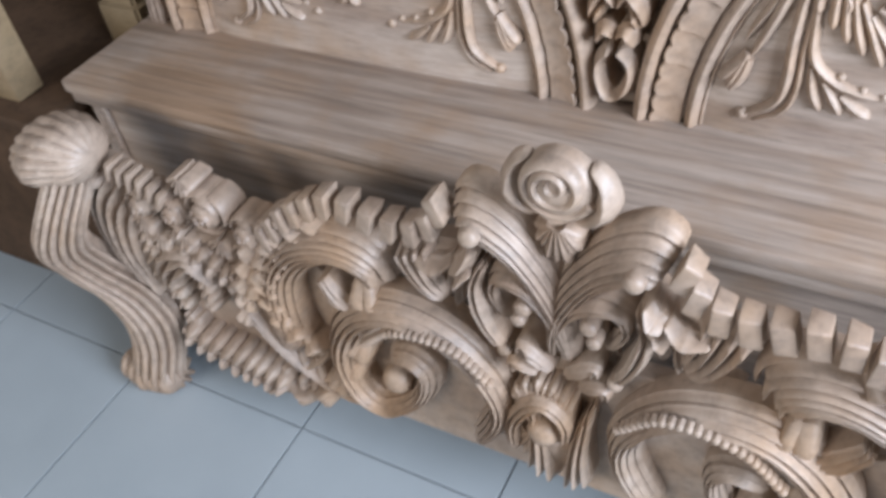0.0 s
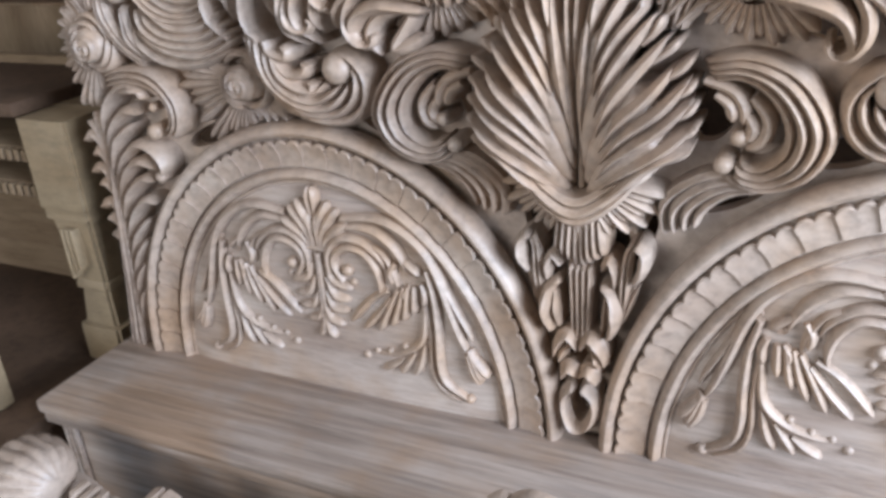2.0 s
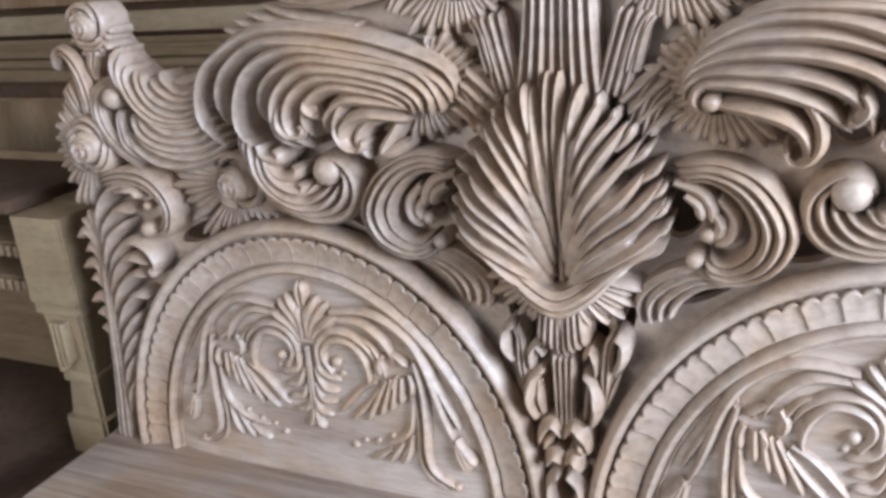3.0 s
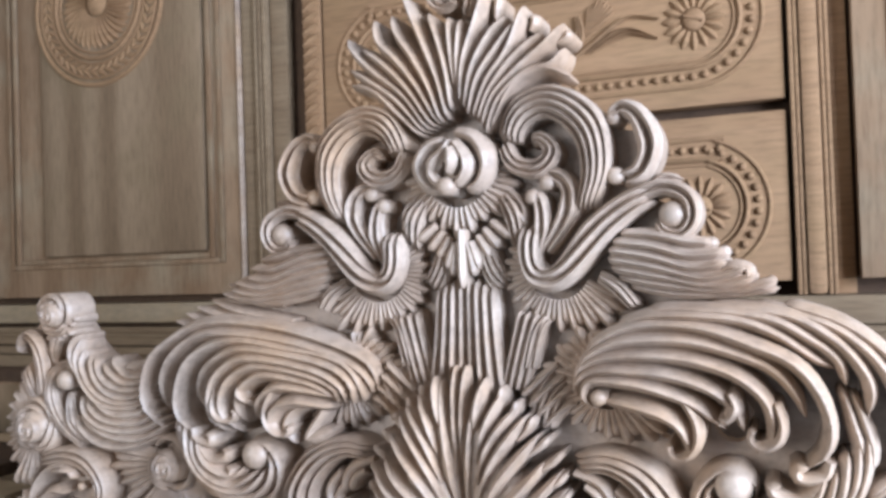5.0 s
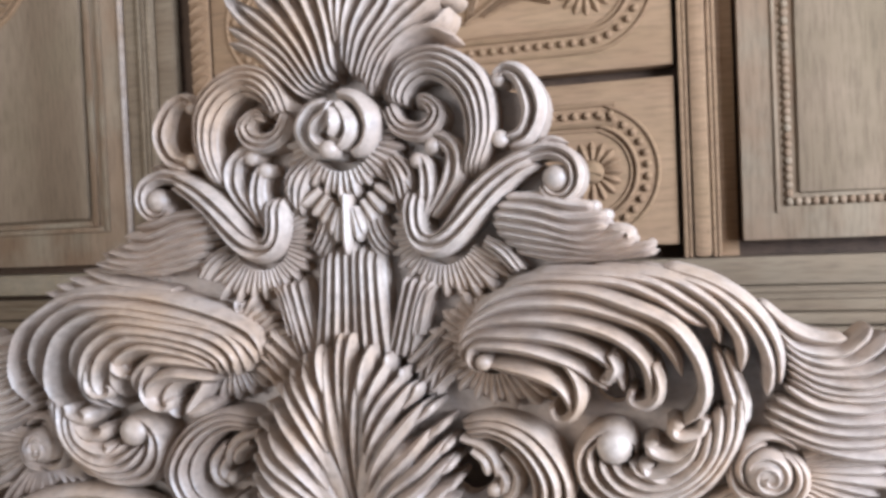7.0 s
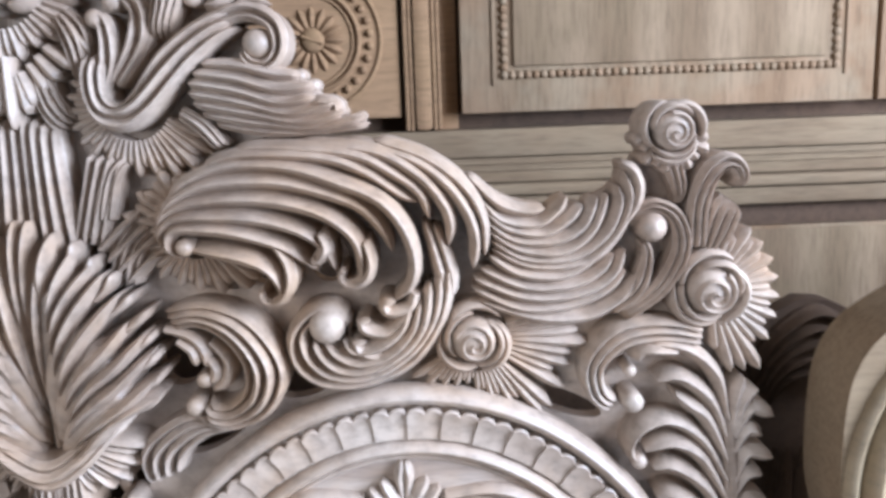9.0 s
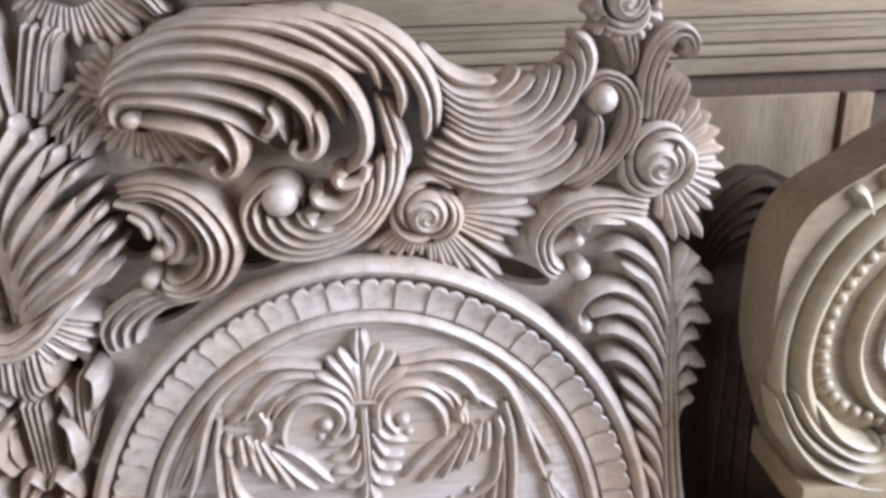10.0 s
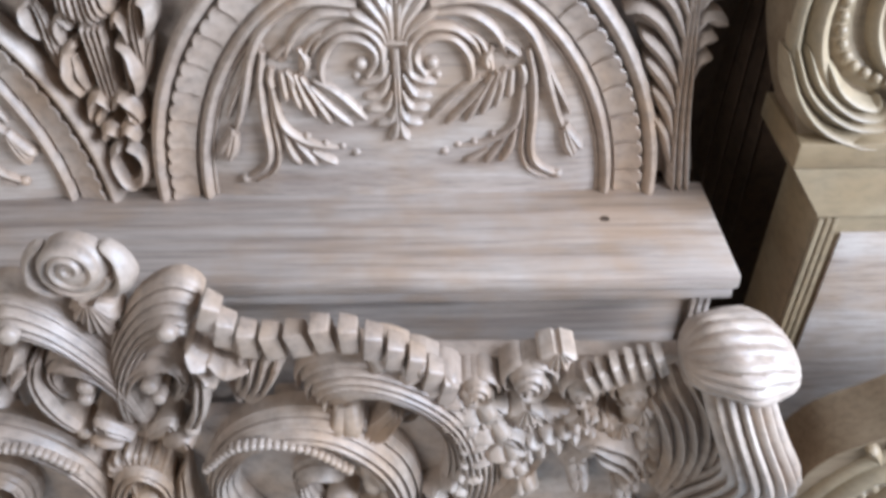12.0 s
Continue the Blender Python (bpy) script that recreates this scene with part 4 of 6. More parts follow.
carve("outer_curl", headboard, lambda r: (
    r.band([(0.233, 1.673), (0.249, 1.686), (0.271, 1.675), (0.286, 1.634), (0.272, 1.599), (0.241, 1.590)], (0.008, 0.016, 0.012), 2, y=-0.012),
    r.ball(0.240, 1.596, 0.012, -0.024), r.ball(0.239, 1.674, 0.010, -0.02),
    r.flutes([[(0.276, 1.581), (0.298, 1.597), (0.326, 1.592)], [(0.282, 1.566), (0.311, 1.578), (0.331, 1.576)]], 2, y=-0.004, bulge=0.006, tip=0.2, m=12)), nudge=-0.021)
carve("shoulder_leaf", headboard, lambda r: (
    r.flutes([[(0.226, 1.525), (0.274, 1.523), (0.312, 1.514), (0.341, 1.507)], [(0.201, 1.488), (0.269, 1.474), (0.327, 1.459), (0.388, 1.473)], [(0.237, 1.445), (0.298, 1.433), (0.357, 1.434), (0.444, 1.442)]], 7, y=-0.010, bulge=0.03, tip=0.07, e=1.4, ends=(0.96, 1, 0.93, 1), lift=(0.6, 1.0, 0.8), curl=1.25, taper=0.15, m=30),
    r.flutes([[(0.191, 1.473), (0.225, 1.454), (0.249, 1.418)], [(0.186, 1.459), (0.207, 1.443), (0.232, 1.415)]], 3, y=-0.010, bulge=0.016, tip=0.1, curl=1.1, m=18),
    r.band([(0.334, 1.450), (0.353, 1.469), (0.376, 1.469), (0.378, 1.453)], (0.006, 0.009, 0.007), 1, y=-0.012)))
carve("side_frill", headboard, lambda r: (
    r.fan(0.186, 1.347, 0.012, [(80, 0.045), (120, 0.058), (160, 0.058), (200, 0.05), (230, 0.035)], 9, y=-0.008),
    r.flutes([[(0.071, 1.335), (0.090, 1.395), (0.110, 1.421)], [(0.101, 1.333), (0.116, 1.394), (0.136, 1.409)]], 3, y=-0.008, bulge=0.01, tip=0.1, m=14)))
# the crest
carve("crest_shell", headboard, lambda r: (
    blades(r, (
        [(0.001, 1.736), (-0.002, 1.786), (-0.006, 1.837)], [(-0.006, 1.704), (-0.011, 1.763), (-0.023, 1.810), (-0.037, 1.847)], [(-0.013, 1.693), (-0.024, 1.747), (-0.043, 1.800), (-0.063, 1.849), (-0.076, 1.879)], [(-0.023, 1.691), (-0.039, 1.741), (-0.062, 1.786), (-0.085, 1.821), (-0.095, 1.852)], [(-0.029, 1.690), (-0.057, 1.743), (-0.088, 1.785), (-0.115, 1.814), (-0.123, 1.849)], [(-0.038, 1.687), (-0.071, 1.740), (-0.107, 1.779), (-0.146, 1.810)], [(-0.046, 1.683), (-0.080, 1.733), (-0.126, 1.772), (-0.159, 1.807), (-0.170, 1.828)], [(-0.053, 1.680), (-0.090, 1.726), (-0.136, 1.761), (-0.169, 1.782)], [(-0.059, 1.675), (-0.091, 1.709), (-0.127, 1.744), (-0.169, 1.759)]), (0.0045, 0.0105, 0.008), 0.022, -0.006, (0.022, 0.022, 0.016), arc=(0.2, 0.7), tip=0.16, e=1.1),
    blades(r, (
        [(0.004, 1.736), (0.008, 1.785), (0.013, 1.832)], [(0.007, 1.711), (0.015, 1.768), (0.032, 1.815), (0.051, 1.868)], [(0.013, 1.702), (0.028, 1.758), (0.055, 1.803), (0.080, 1.826)], [(0.018, 1.693), (0.036, 1.745), (0.067, 1.785), (0.096, 1.820)], [(0.025, 1.689), (0.049, 1.739), (0.081, 1.779), (0.105, 1.837)], [(0.032, 1.684), (0.052, 1.726), (0.088, 1.767), (0.128, 1.797)], [(0.037, 1.675), (0.056, 1.718), (0.091, 1.750), (0.133, 1.781), (0.159, 1.806)], [(0.043, 1.667), (0.064, 1.713), (0.103, 1.745), (0.140, 1.753), (0.159, 1.773)], [(0.050, 1.674), (0.086, 1.731), (0.128, 1.747), (0.163, 1.735)]), (0.0045, 0.0105, 0.008), 0.022, -0.006, (0.022, 0.022, 0.016), arc=(0.2, 0.7), tip=0.16, e=1.1),
    lobes(r, ([(0.061, 1.827), (0.064, 1.847), (0.068, 1.860)], [(0.110, 1.804), (0.116, 1.815), (0.115, 1.827)], [(-0.067, 1.846), (-0.065, 1.861), (-0.068, 1.872)], [(-0.111, 1.818), (-0.115, 1.831), (-0.115, 1.840)], [(-0.147, 1.797), (-0.160, 1.809), (-0.167, 1.812)], [(-0.078, 1.813), (-0.091, 1.824), (-0.094, 1.828)], [(0.146, 1.783), (0.160, 1.789), (0.164, 1.798)]), 0.005, 0.0085, 0.014, -0.014)), both=False)
carve("crest_curl", headboard, lambda r: (r.band([(0.041, 1.819), (0.048, 1.857), (0.027, 1.886), (-0.001, 1.884), (-0.014, 1.860), (0.002, 1.841), (0.022, 1.845), (0.020, 1.862)], (0.009, 0.010, 0.006), 2, y=-0.018), r.ball(0.007, 1.860, 0.010, -0.024)), both=False, rise=0.014, nudge=-0.022)
carve("crest_rose", headboard, lambda r: (
    r.ball(0.0, 1.606, 0.03, -0.02, 0.7, 8, 26),
    r.band([(-0.010, 1.646), (-0.036, 1.638), (-0.050, 1.610), (-0.038, 1.582), (-0.012, 1.572)], (0.006, 0.012, 0.006), 1, y=-0.03, ridge=1.35, e=0.9),
    r.band([(0.000, 1.657), (0.032, 1.646), (0.051, 1.614), (0.040, 1.582), (0.013, 1.572)], (0.006, 0.013, 0.006), 1, y=-0.03, ridge=1.35, e=0.9),
    r.band([(0.003, 1.646), (-0.011, 1.622), (-0.027, 1.606), (-0.021, 1.588), (-0.006, 1.582)], (0.005, 0.010, 0.005), 1, y=-0.045, ridge=1.4),
    r.band([(0.005, 1.644), (0.021, 1.622), (0.027, 1.604), (0.016, 1.586), (0.002, 1.582)], (0.005, 0.010, 0.005), 1, y=-0.045, ridge=1.4),
    r.band([(0.003, 1.634), (0.008, 1.612), (0.000, 1.594)], (0.004, 0.010, 0.004), 1, y=-0.056, ridge=1.3), r.ball(-0.004, 1.578, 0.013, -0.055, 0.9),
    r.fan(0.0, 1.60, 0.05, [(-195, 0.08), (-150, 0.10), (-120, 0.085), (-90, 0.10), (-60, 0.085), (-30, 0.10), (15, 0.08)], 26, y=-0.016, slope=0.006)), both=False, rise=0.017, nudge=-0.006)
carve("crest_frill", headboard, lambda r: (
    r.flutes([[(0.068, 1.591), (0.094, 1.567), (0.096, 1.522)], [(0.051, 1.578), (0.064, 1.539), (0.070, 1.494)]], 4, y=-0.006, bulge=0.014, tip=0.2, m=16),
    r.flutes([[(0.039, 1.526), (0.052, 1.487), (0.073, 1.456)], [(0.014, 1.512), (0.027, 1.466), (0.048, 1.435)]], 4, y=-0.004, bulge=0.012, tip=0.2, m=16)))
carve("crest_pendant", headboard, lambda r: (
    lobes(r, ([(0.066, 1.569), (0.085, 1.552), (0.093, 1.538)], [(0.042, 1.545), (0.058, 1.532), (0.071, 1.522)], [(0.031, 1.535), (0.044, 1.519), (0.054, 1.508)], [(0.021, 1.526), (0.032, 1.509), (0.040, 1.496)]), 0.006, 0.0085, 0.013, -0.014),
    lobes(r, ([(0.012, 1.517), (0.020, 1.495), (0.024, 1.479)], [(0.007, 1.517), (0.014, 1.489), (0.016, 1.469)]), 0.006, 0.0085, 0.014, -0.018)))
carve("pendant_tip", headboard, lambda r: r.petal([(0.0, 1.535), (0.0, 1.49), (0.0, 1.452)], 0.008, 0.0085, 0.016, -0.022), both=False)

# the stem between the arches
carve("arch_stem", headboard, lambda r: (
    r.flutes([[(0.0, 0.80), (0.0, 0.87), (0.0, 0.95)], [(0.014, 0.827), (0.016, 0.883), (0.019, 0.951)]], 2, y=-0.010, bulge=0.008, lift=(1, 1, 1), tip=0.04, root=0.04, taper=0.0, m=14),
    r.band([(0.028, 0.909), (0.046, 0.892), (0.050, 0.855), (0.040, 0.817)], (0.005, 0.011, 0.004), 1, y=-0.014, e=0.9),
    r.band([(0.038, 0.891), (0.036, 0.855), (0.030, 0.827)], (0.004, 0.006, 0.003), 1, y=-0.010),
    r.band([(0.060, 0.860), (0.062, 0.907), (0.066, 0.956), (0.077, 0.975)], (0.004, 0.008, 0.005), 2, y=-0.012),
    r.band([(0.074, 0.973), (0.088, 0.962), (0.085, 0.936), (0.072, 0.913)], (0.005, 0.008, 0.004), 1, y=-0.014, e=0.9),
    r.band([(0.029, 0.927), (0.040, 0.946), (0.048, 0.930), (0.048, 0.901)], (0.004, 0.007, 0.004), 1, y=-0.010),
    r.band([(0.057, 0.846), (0.066, 0.882), (0.078, 0.910)], (0.004, 0.008, 0.004), 2, y=-0.006)))
carve("arch_loop", headboard, lambda r: (
    r.band([(0.0, 0.80), *[(0.017, 0.822), (0.033, 0.801), (0.039, 0.772)]], (0.007, 0.009, 0.004), 1, y=-0.014),
    r.band([(0.014, 0.803), (0.025, 0.790), (0.032, 0.768)], (0.003, 0.008, 0.003), 1, y=-0.012),
    r.band([(0.0, 0.752), *[(0.016, 0.767), (0.028, 0.740)]], (0.005, 0.010, 0.004), 1, y=-0.014)))
carve("arch_ring", headboard, lambda r: r.band([(0.0, 0.735), (0.02, 0.72), (0.024, 0.695), (0.014, 0.665), (0.0, 0.657), (-0.014, 0.665), (-0.024, 0.695), (-0.02, 0.72), (0.0, 0.735)], (0.008, 0.008, 0.008), 1, y=-0.012, tip=0.01, root=0.01), both=False)


# the ledge in front of it
def ledge():
    shelf = thing("ledge", "wide weathered plank ledge with a rounded front lip below the headboard", "shelf", (0, 0, 0))
    block("top_board", -0.943, 0.943, -0.242, 0.003, 0.603, 0.629, PLANK, shelf, 0.006)
    bm = bmesh.new()
    bmesh.ops.create_cone(bm, cap_ends=True, segments=14, radius1=0.007, radius2=0.006, depth=0.003, matrix=Matrix.Translation((0.763, -0.099, 0.6285)) @ Matrix.Diagonal((1.3, 1, 1, 1)))
    part("knot", bm, DARK, shelf, "small dark knot in the plank")
    block("lip_moulding", -0.938, 0.938, -0.236, -0.225, 0.580, 0.6025, PLANK, shelf, 0.003)
    block("front_board", -0.918, 0.918, -0.215, -0.185, 0.16, 0.6025, PLANK, shelf, 0.003)
    for s in (1, -1):
        for k in range(3):
            block("corner_reed", s * 0.898 - 0.015 + k * 0.011, s * 0.898 - 0.007 + k * 0.011, -0.226, -0.2155, 0.16, 0.579, PLANK, shelf, 0.003)
        block("end_board", *sorted((s * 0.918, s * 0.893)), -0.1845, -0.001, 0.0, 0.6025, PLANK, shelf, 0.003)


ledge()

# ---- the carved footboard ----
footboard = thing("footboard", "low pale footboard pierced and carved with a rose, volutes and leaves", "footboard", (0, 0, 0))
footboard.location, footboard.scale = (0, -0.02, 0), (1, 1, 1.015)
FC = 0.05
FY = -0.345


def foot(name, build, both=True, back=-0.312):
    carve(name, footboard, build, CARVED, both, back, "", FC)


def foot_ground():
    half = spline([(0.86, 0.12), (0.905, 0.30), (0.895, 0.55), *[(0.797, 0.520), (0.713, 0.470), (0.615, 0.468), (0.549, 0.464), (0.492, 0.497), (0.422, 0.546), (0.354, 0.576), (0.261, 0.574), (0.188, 0.599), (0.102, 0.623), (0.062, 0.645)]], 46).tolist()
    outline = [(FC, 0.10)] + [(0.60, 0.10)] + half + [(FC, 0.66)] + [(2 * FC - x, z) for x, z in reversed(half)] + [(2 * FC - 0.60, 0.10)]
    holes = []
    for x, z, rx, rz, turn in ((0.168, 0.510, 0.02, 0.028, 10), (0.107, 0.464, 0.014, 0.02, 0), (0.442, 0.438, 0.02, 0.02, 0), (0.263, 0.470, 0.02, 0.01, 0), (0.106, 0.528, 0.016, 0.016, 0), (0.713, 0.388, 0.03, 0.012, 0), (-0.347, 0.452, 0.03, 0.014, -30)):
        holes += [oval(x, z, rx, rz, turn), oval(2 * FC - x, z, rx, rz, -turn)]
    plate("ground_board", outline, holes, -0.29, -0.318, CARVED, footboard)


foot_ground()
def finial_rose(r):
    """A domed bud wound round itself, between two cupped petals."""
    x, z, rad = FC + 0.002, 0.772, 0.043
    r.ball(x, z, rad, -0.352, 0.62, 8, 28)
    a = np.linspace(0.4, 2.6 * 2 * np.pi, 90)
    q = rad * (0.06 + 0.90 * (a / a[-1]) ** 0.95)
    dome = rad * 0.60 * np.sqrt(np.maximum(0.02, 1 - (q / rad) ** 2))
    r.strand(np.stack([x + q * np.cos(a + 2.2), z + 0.42 * rad * (1 - q / rad) + q * np.sin(a + 2.2) * 0.96], axis=1), -0.350 - dome, np.linspace(0.003, 0.0085, 90), np.linspace(0.007, 0.012, 90), 0.8, 7)


foot("rose_finial", finial_rose, False, -0.34)
foot("rose_petal", lambda r: (
    r.band([(0.018, 0.802), (0.000, 0.784), (-0.003, 0.755), (0.012, 0.733), (0.034, 0.727)], (0.005, 0.013, 0.006), 1, y=-0.346, ridge=1.5, e=0.9),
    r.band([(0.088, 0.802), (0.104, 0.782), (0.106, 0.752), (0.090, 0.731), (0.068, 0.727)], (0.005, 0.013, 0.006), 1, y=-0.346, ridge=1.5, e=0.9),
    r.band([(0.026, 0.741), (0.052, 0.730), (0.080, 0.741)], (0.005, 0.010, 0.005), 1, y=-0.350, ridge=1.4, e=0.9)), False, -0.34)
foot("calyx", lambda r: r.fan(FC, 0.720, 0.012, [(-150, 0.035), (-120, 0.055), (-90, 0.085), (-60, 0.055), (-30, 0.035)], 11, y=FY - 0.014, slope=0.01), False)
foot("fluted_volute", lambda r: (
    r.flutes([[(0.025, 0.454), (0.028, 0.560), (0.057, 0.640), (0.107, 0.708), (0.158, 0.737), (0.188, 0.718), (0.182, 0.688), (0.161, 0.668), (0.145, 0.674)], [(0.046, 0.453), (0.070, 0.534), (0.100, 0.599), (0.131, 0.629), (0.153, 0.649), (0.155, 0.664), (0.149, 0.671), (0.143, 0.671), (0.140, 0.670)]], 9, y=-0.322, bulge=0.045, edge=0.01, m=44, tip=0.03, lift=(0.6, 1.0, 0.9), e=1.3),
    r.ball(0.150, 0.684, 0.013, FY - 0.04)))
foot("inner_scroll", lambda r: (
    r.flutes([[(0.023, 0.454), (0.034, 0.542), (0.067, 0.600), (0.114, 0.622), (0.148, 0.595), (0.149, 0.549), (0.123, 0.511), (0.096, 0.506)], [(0.050, 0.453), (0.064, 0.522), (0.085, 0.567), (0.116, 0.585), (0.126, 0.563), (0.119, 0.538), (0.106, 0.530), (0.099, 0.535)]], 4, y=-0.325, bulge=0.035, edge=0.01, m=36, tip=0.06, e=1.2),
    r.ball(0.094, 0.562, 0.012, FY - 0.02), r.ball(0.101, 0.537, 0.010, FY - 0.02)))
foot("side_tongue", lambda r: (
    r.band([(0.152, 0.610), (0.164, 0.566), (0.151, 0.503), (0.128, 0.456)], (0.006, 0.011, 0.007), 2, y=FY - 0.006), r.ball(0.129, 0.455, 0.011, FY - 0.012),
    r.band([(0.161, 0.639), (0.172, 0.620), (0.187, 0.611)], (0.006, 0.011, 0.008), 1, y=FY - 0.012),
    r.band([(0.164, 0.596), (0.178, 0.589), (0.189, 0.565)], (0.005, 0.009, 0.006), 1, y=FY - 0.008),
    r.band([(0.184, 0.619), (0.207, 0.602), (0.244, 0.601)], (0.006, 0.010, 0.006), 1, y=FY - 0.010),
    r.band([(0.058, 0.440), (0.100, 0.476), (0.101, 0.451)], (0.006, 0.010, 0.006), 2, y=FY - 0.004),
    r.band([(0.079, 0.424), (0.115, 0.438), (0.118, 0.412)], (0.005, 0.009, 0.006), 2, y=FY - 0.004)))
foot("back_leaf", lambda r: r.flutes([[(0.189, 0.623), (0.232, 0.617), (0.272, 0.592)], [(0.184, 0.598), (0.194, 0.548), (0.198, 0.474)]], 5, y=FY + 0.012, bulge=0.010, m=18, hmax=0.014, tip=0.2))
foot("curling_leaf", lambda r: (
    r.flutes([[(0.579, 0.213), (0.588, 0.334), (0.569, 0.438), (0.528, 0.525), (0.462, 0.586), (0.386, 0.615), (0.326, 0.608), (0.292, 0.571), (0.289, 0.504)], [(0.488, 0.286), (0.502, 0.354), (0.495, 0.425), (0.463, 0.476), (0.420, 0.507), (0.384, 0.514), (0.358, 0.500), (0.353, 0.458)]], 9, y=-0.326, bulge=0.042, edge=0.06, m=40, tip=0.05, root=0.06, curl=1.0, taper=0.1, ends=(1, 0.96, 1, 0.94, 0.98), lift=(0.6, 1.0, 0.7), e=1.1),
    lobes(r, ([(0.556, 0.469), (0.554, 0.428), (0.516, 0.443)], [(0.561, 0.415), (0.561, 0.365), (0.516, 0.389)], [(0.557, 0.361), (0.560, 0.307), (0.513, 0.340)], [(0.546, 0.313), (0.549, 0.257), (0.495, 0.304)], [(0.529, 0.276), (0.527, 0.213), (0.473, 0.263)], [(0.500, 0.249), (0.493, 0.194), (0.448, 0.234)]), 0.006, 0.011, 0.026, -0.338, at=0.6),
    r.band([(0.433, 0.478), (0.402, 0.440), (0.366, 0.416)], (0.012, 0.016, 0.010), 3, y=-0.345)))
foot("great_spiral", lambda r: (
    r.band([(-0.095, 0.174), (-0.044, 0.289), (-0.062, 0.372), (-0.125, 0.441), (-0.226, 0.449), (-0.312, 0.361), (-0.330, 0.242), (-0.280, 0.179), (-0.202, 0.236), (-0.171, 0.319), (-0.208, 0.344), (-0.255, 0.301)], (0.020, 0.036, 0.012), 7, y=-0.326, bulge=0.045, edge=0.01, m=70, lift=(0.9, 1.0, 0.8)),
    r.ball(-0.234, 0.271, 0.026, FY - 0.006)))
foot("bead_string", lambda r: [r.ball(x, z, 0.0065, -0.386, 0.9, 3, 8) for x, z in spline([(-0.044, 0.398), (-0.103, 0.450), (-0.195, 0.443), (-0.257, 0.390)], 24).tolist()], True, -0.376)
foot("hanging_shell", lambda r: (
    r.fan(0.023, 0.339, 0.035, [(0, 0.05), (90, 0.065), (180, 0.05)], 16, y=FY - 0.012, slope=0.006),
    r.band([(-0.023, 0.216), (-0.020, 0.294), (0.022, 0.366), (0.060, 0.338), (0.058, 0.263)], (0.008, 0.014, 0.008), 3, y=FY - 0.008, bulge=0.015),
    r.fan(0.022, 0.288, 0.03, [(-165, 0.07), (-130, 0.10), (-90, 0.15), (-50, 0.10), (-15, 0.07)], 15, y=FY - 0.012, slope=0.012),
    r.ball(0.028, 0.293, 0.026, FY - 0.014, 0.9)), False)
foot("hanging_flute", lambda r: r.flutes([[(0.078, 0.333), (0.066, 0.252), (0.052, 0.125)], [(0.102, 0.374), (0.096, 0.270), (0.108, 0.162)]], 3, y=FY, bulge=0.02, m=16))
foot("lower_leaf", lambda r: (
    r.leaf([(-0.702, 0.449), (-0.712, 0.357), (-0.690, 0.269)], (0.02, 0.034, 0.02), (0.02, 0.034, 0.02), 7, 40, y=FY + 0.01, bulge=0.012, hook=20),
    r.leaf([(-0.649, 0.467), (-0.607, 0.388), (-0.615, 0.299)], (0.015, 0.03, 0.02), (0.015, 0.026, 0.02), 7, 38, y=FY + 0.008, bulge=0.012, hook=20),
    r.leaf([(-0.708, 0.222), (-0.665, 0.159), (-0.580, 0.135), (-0.501, 0.142)], (0.02, 0.036, 0.02), (0.015, 0.026, 0.012), 7, 28, y=FY + 0.010, bulge=0.010, hook=35, fat=0.8, hmax=0.012),
    r.band([(-0.582, 0.457), (-0.542, 0.371), (-0.497, 0.288), (-0.435, 0.211), (-0.352, 0.163), (-0.249, 0.167)], (0.010, 0.022, 0.010), 4, y=FY + 0.006, bulge=0.014, m=40, edge=0.02),
    r.leaf([(-0.720, 0.193), (-0.628, 0.150), (-0.507, 0.122)], (0.03, 0.06, 0.03), (0.03, 0.04, 0.02), 9, 50, y=FY - 0.006, bulge=0.012),
    r.leaf([(-0.567, 0.092), (-0.404, 0.140), (-0.266, 0.387), (-0.251, 0.471)], (0.0, 0.02, 0.03), (0.01, 0.03, 0.02), 8, 60, y=FY, bulge=0.008)))
foot("side_leaf", lambda r: r.flutes([[(0.865, 0.575), (0.905, 0.50), (0.925, 0.40), (0.915, 0.27)], [(0.79, 0.50), (0.825, 0.43), (0.84, 0.34), (0.81, 0.24)]], 5, y=FY + 0.012, bulge=0.016, tip=0.1, m=24, curl=0.9, ends=(1, 0.92, 0.97)))
foot("base_leaf", lambda r: (
    r.leaf([(0.70, 0.16), (0.62, 0.13), (0.54, 0.125)], (0.02, 0.032, 0.02), (0.015, 0.022, 0.015), 6, 35, y=FY + 0.014, bulge=0.010, fat=0.85, hmax=0.012),
    r.leaf([(0.82, 0.22), (0.77, 0.17), (0.70, 0.15)], (0.02, 0.03, 0.02), (0.015, 0.022, 0.015), 5, 35, y=FY + 0.012, bulge=0.010, fat=0.85, hmax=0.012)))
foot("upper_leaf", lambda r: (
    r.leaf([(-0.533, 0.288), (-0.476, 0.436), (-0.413, 0.544), (-0.317, 0.613)], (0.02, 0.03, 0.015), (0.01, 0.05, 0.03), 9, 55, y=FY, bulge=0.012),
    r.leaf([(-0.372, 0.284), (-0.427, 0.333), (-0.435, 0.425), (-0.382, 0.508)], (0.02, 0.04, 0.02), (0.01, 0.02, 0.01), 8, 55, y=FY - 0.004, bulge=0.01),
    r.flutes([[(-0.185, 0.598), (-0.150, 0.533), (-0.110, 0.502)], [(-0.122, 0.629), (-0.116, 0.568), (-0.099, 0.530)]], 4, y=FY, bulge=0.012, m=16)))
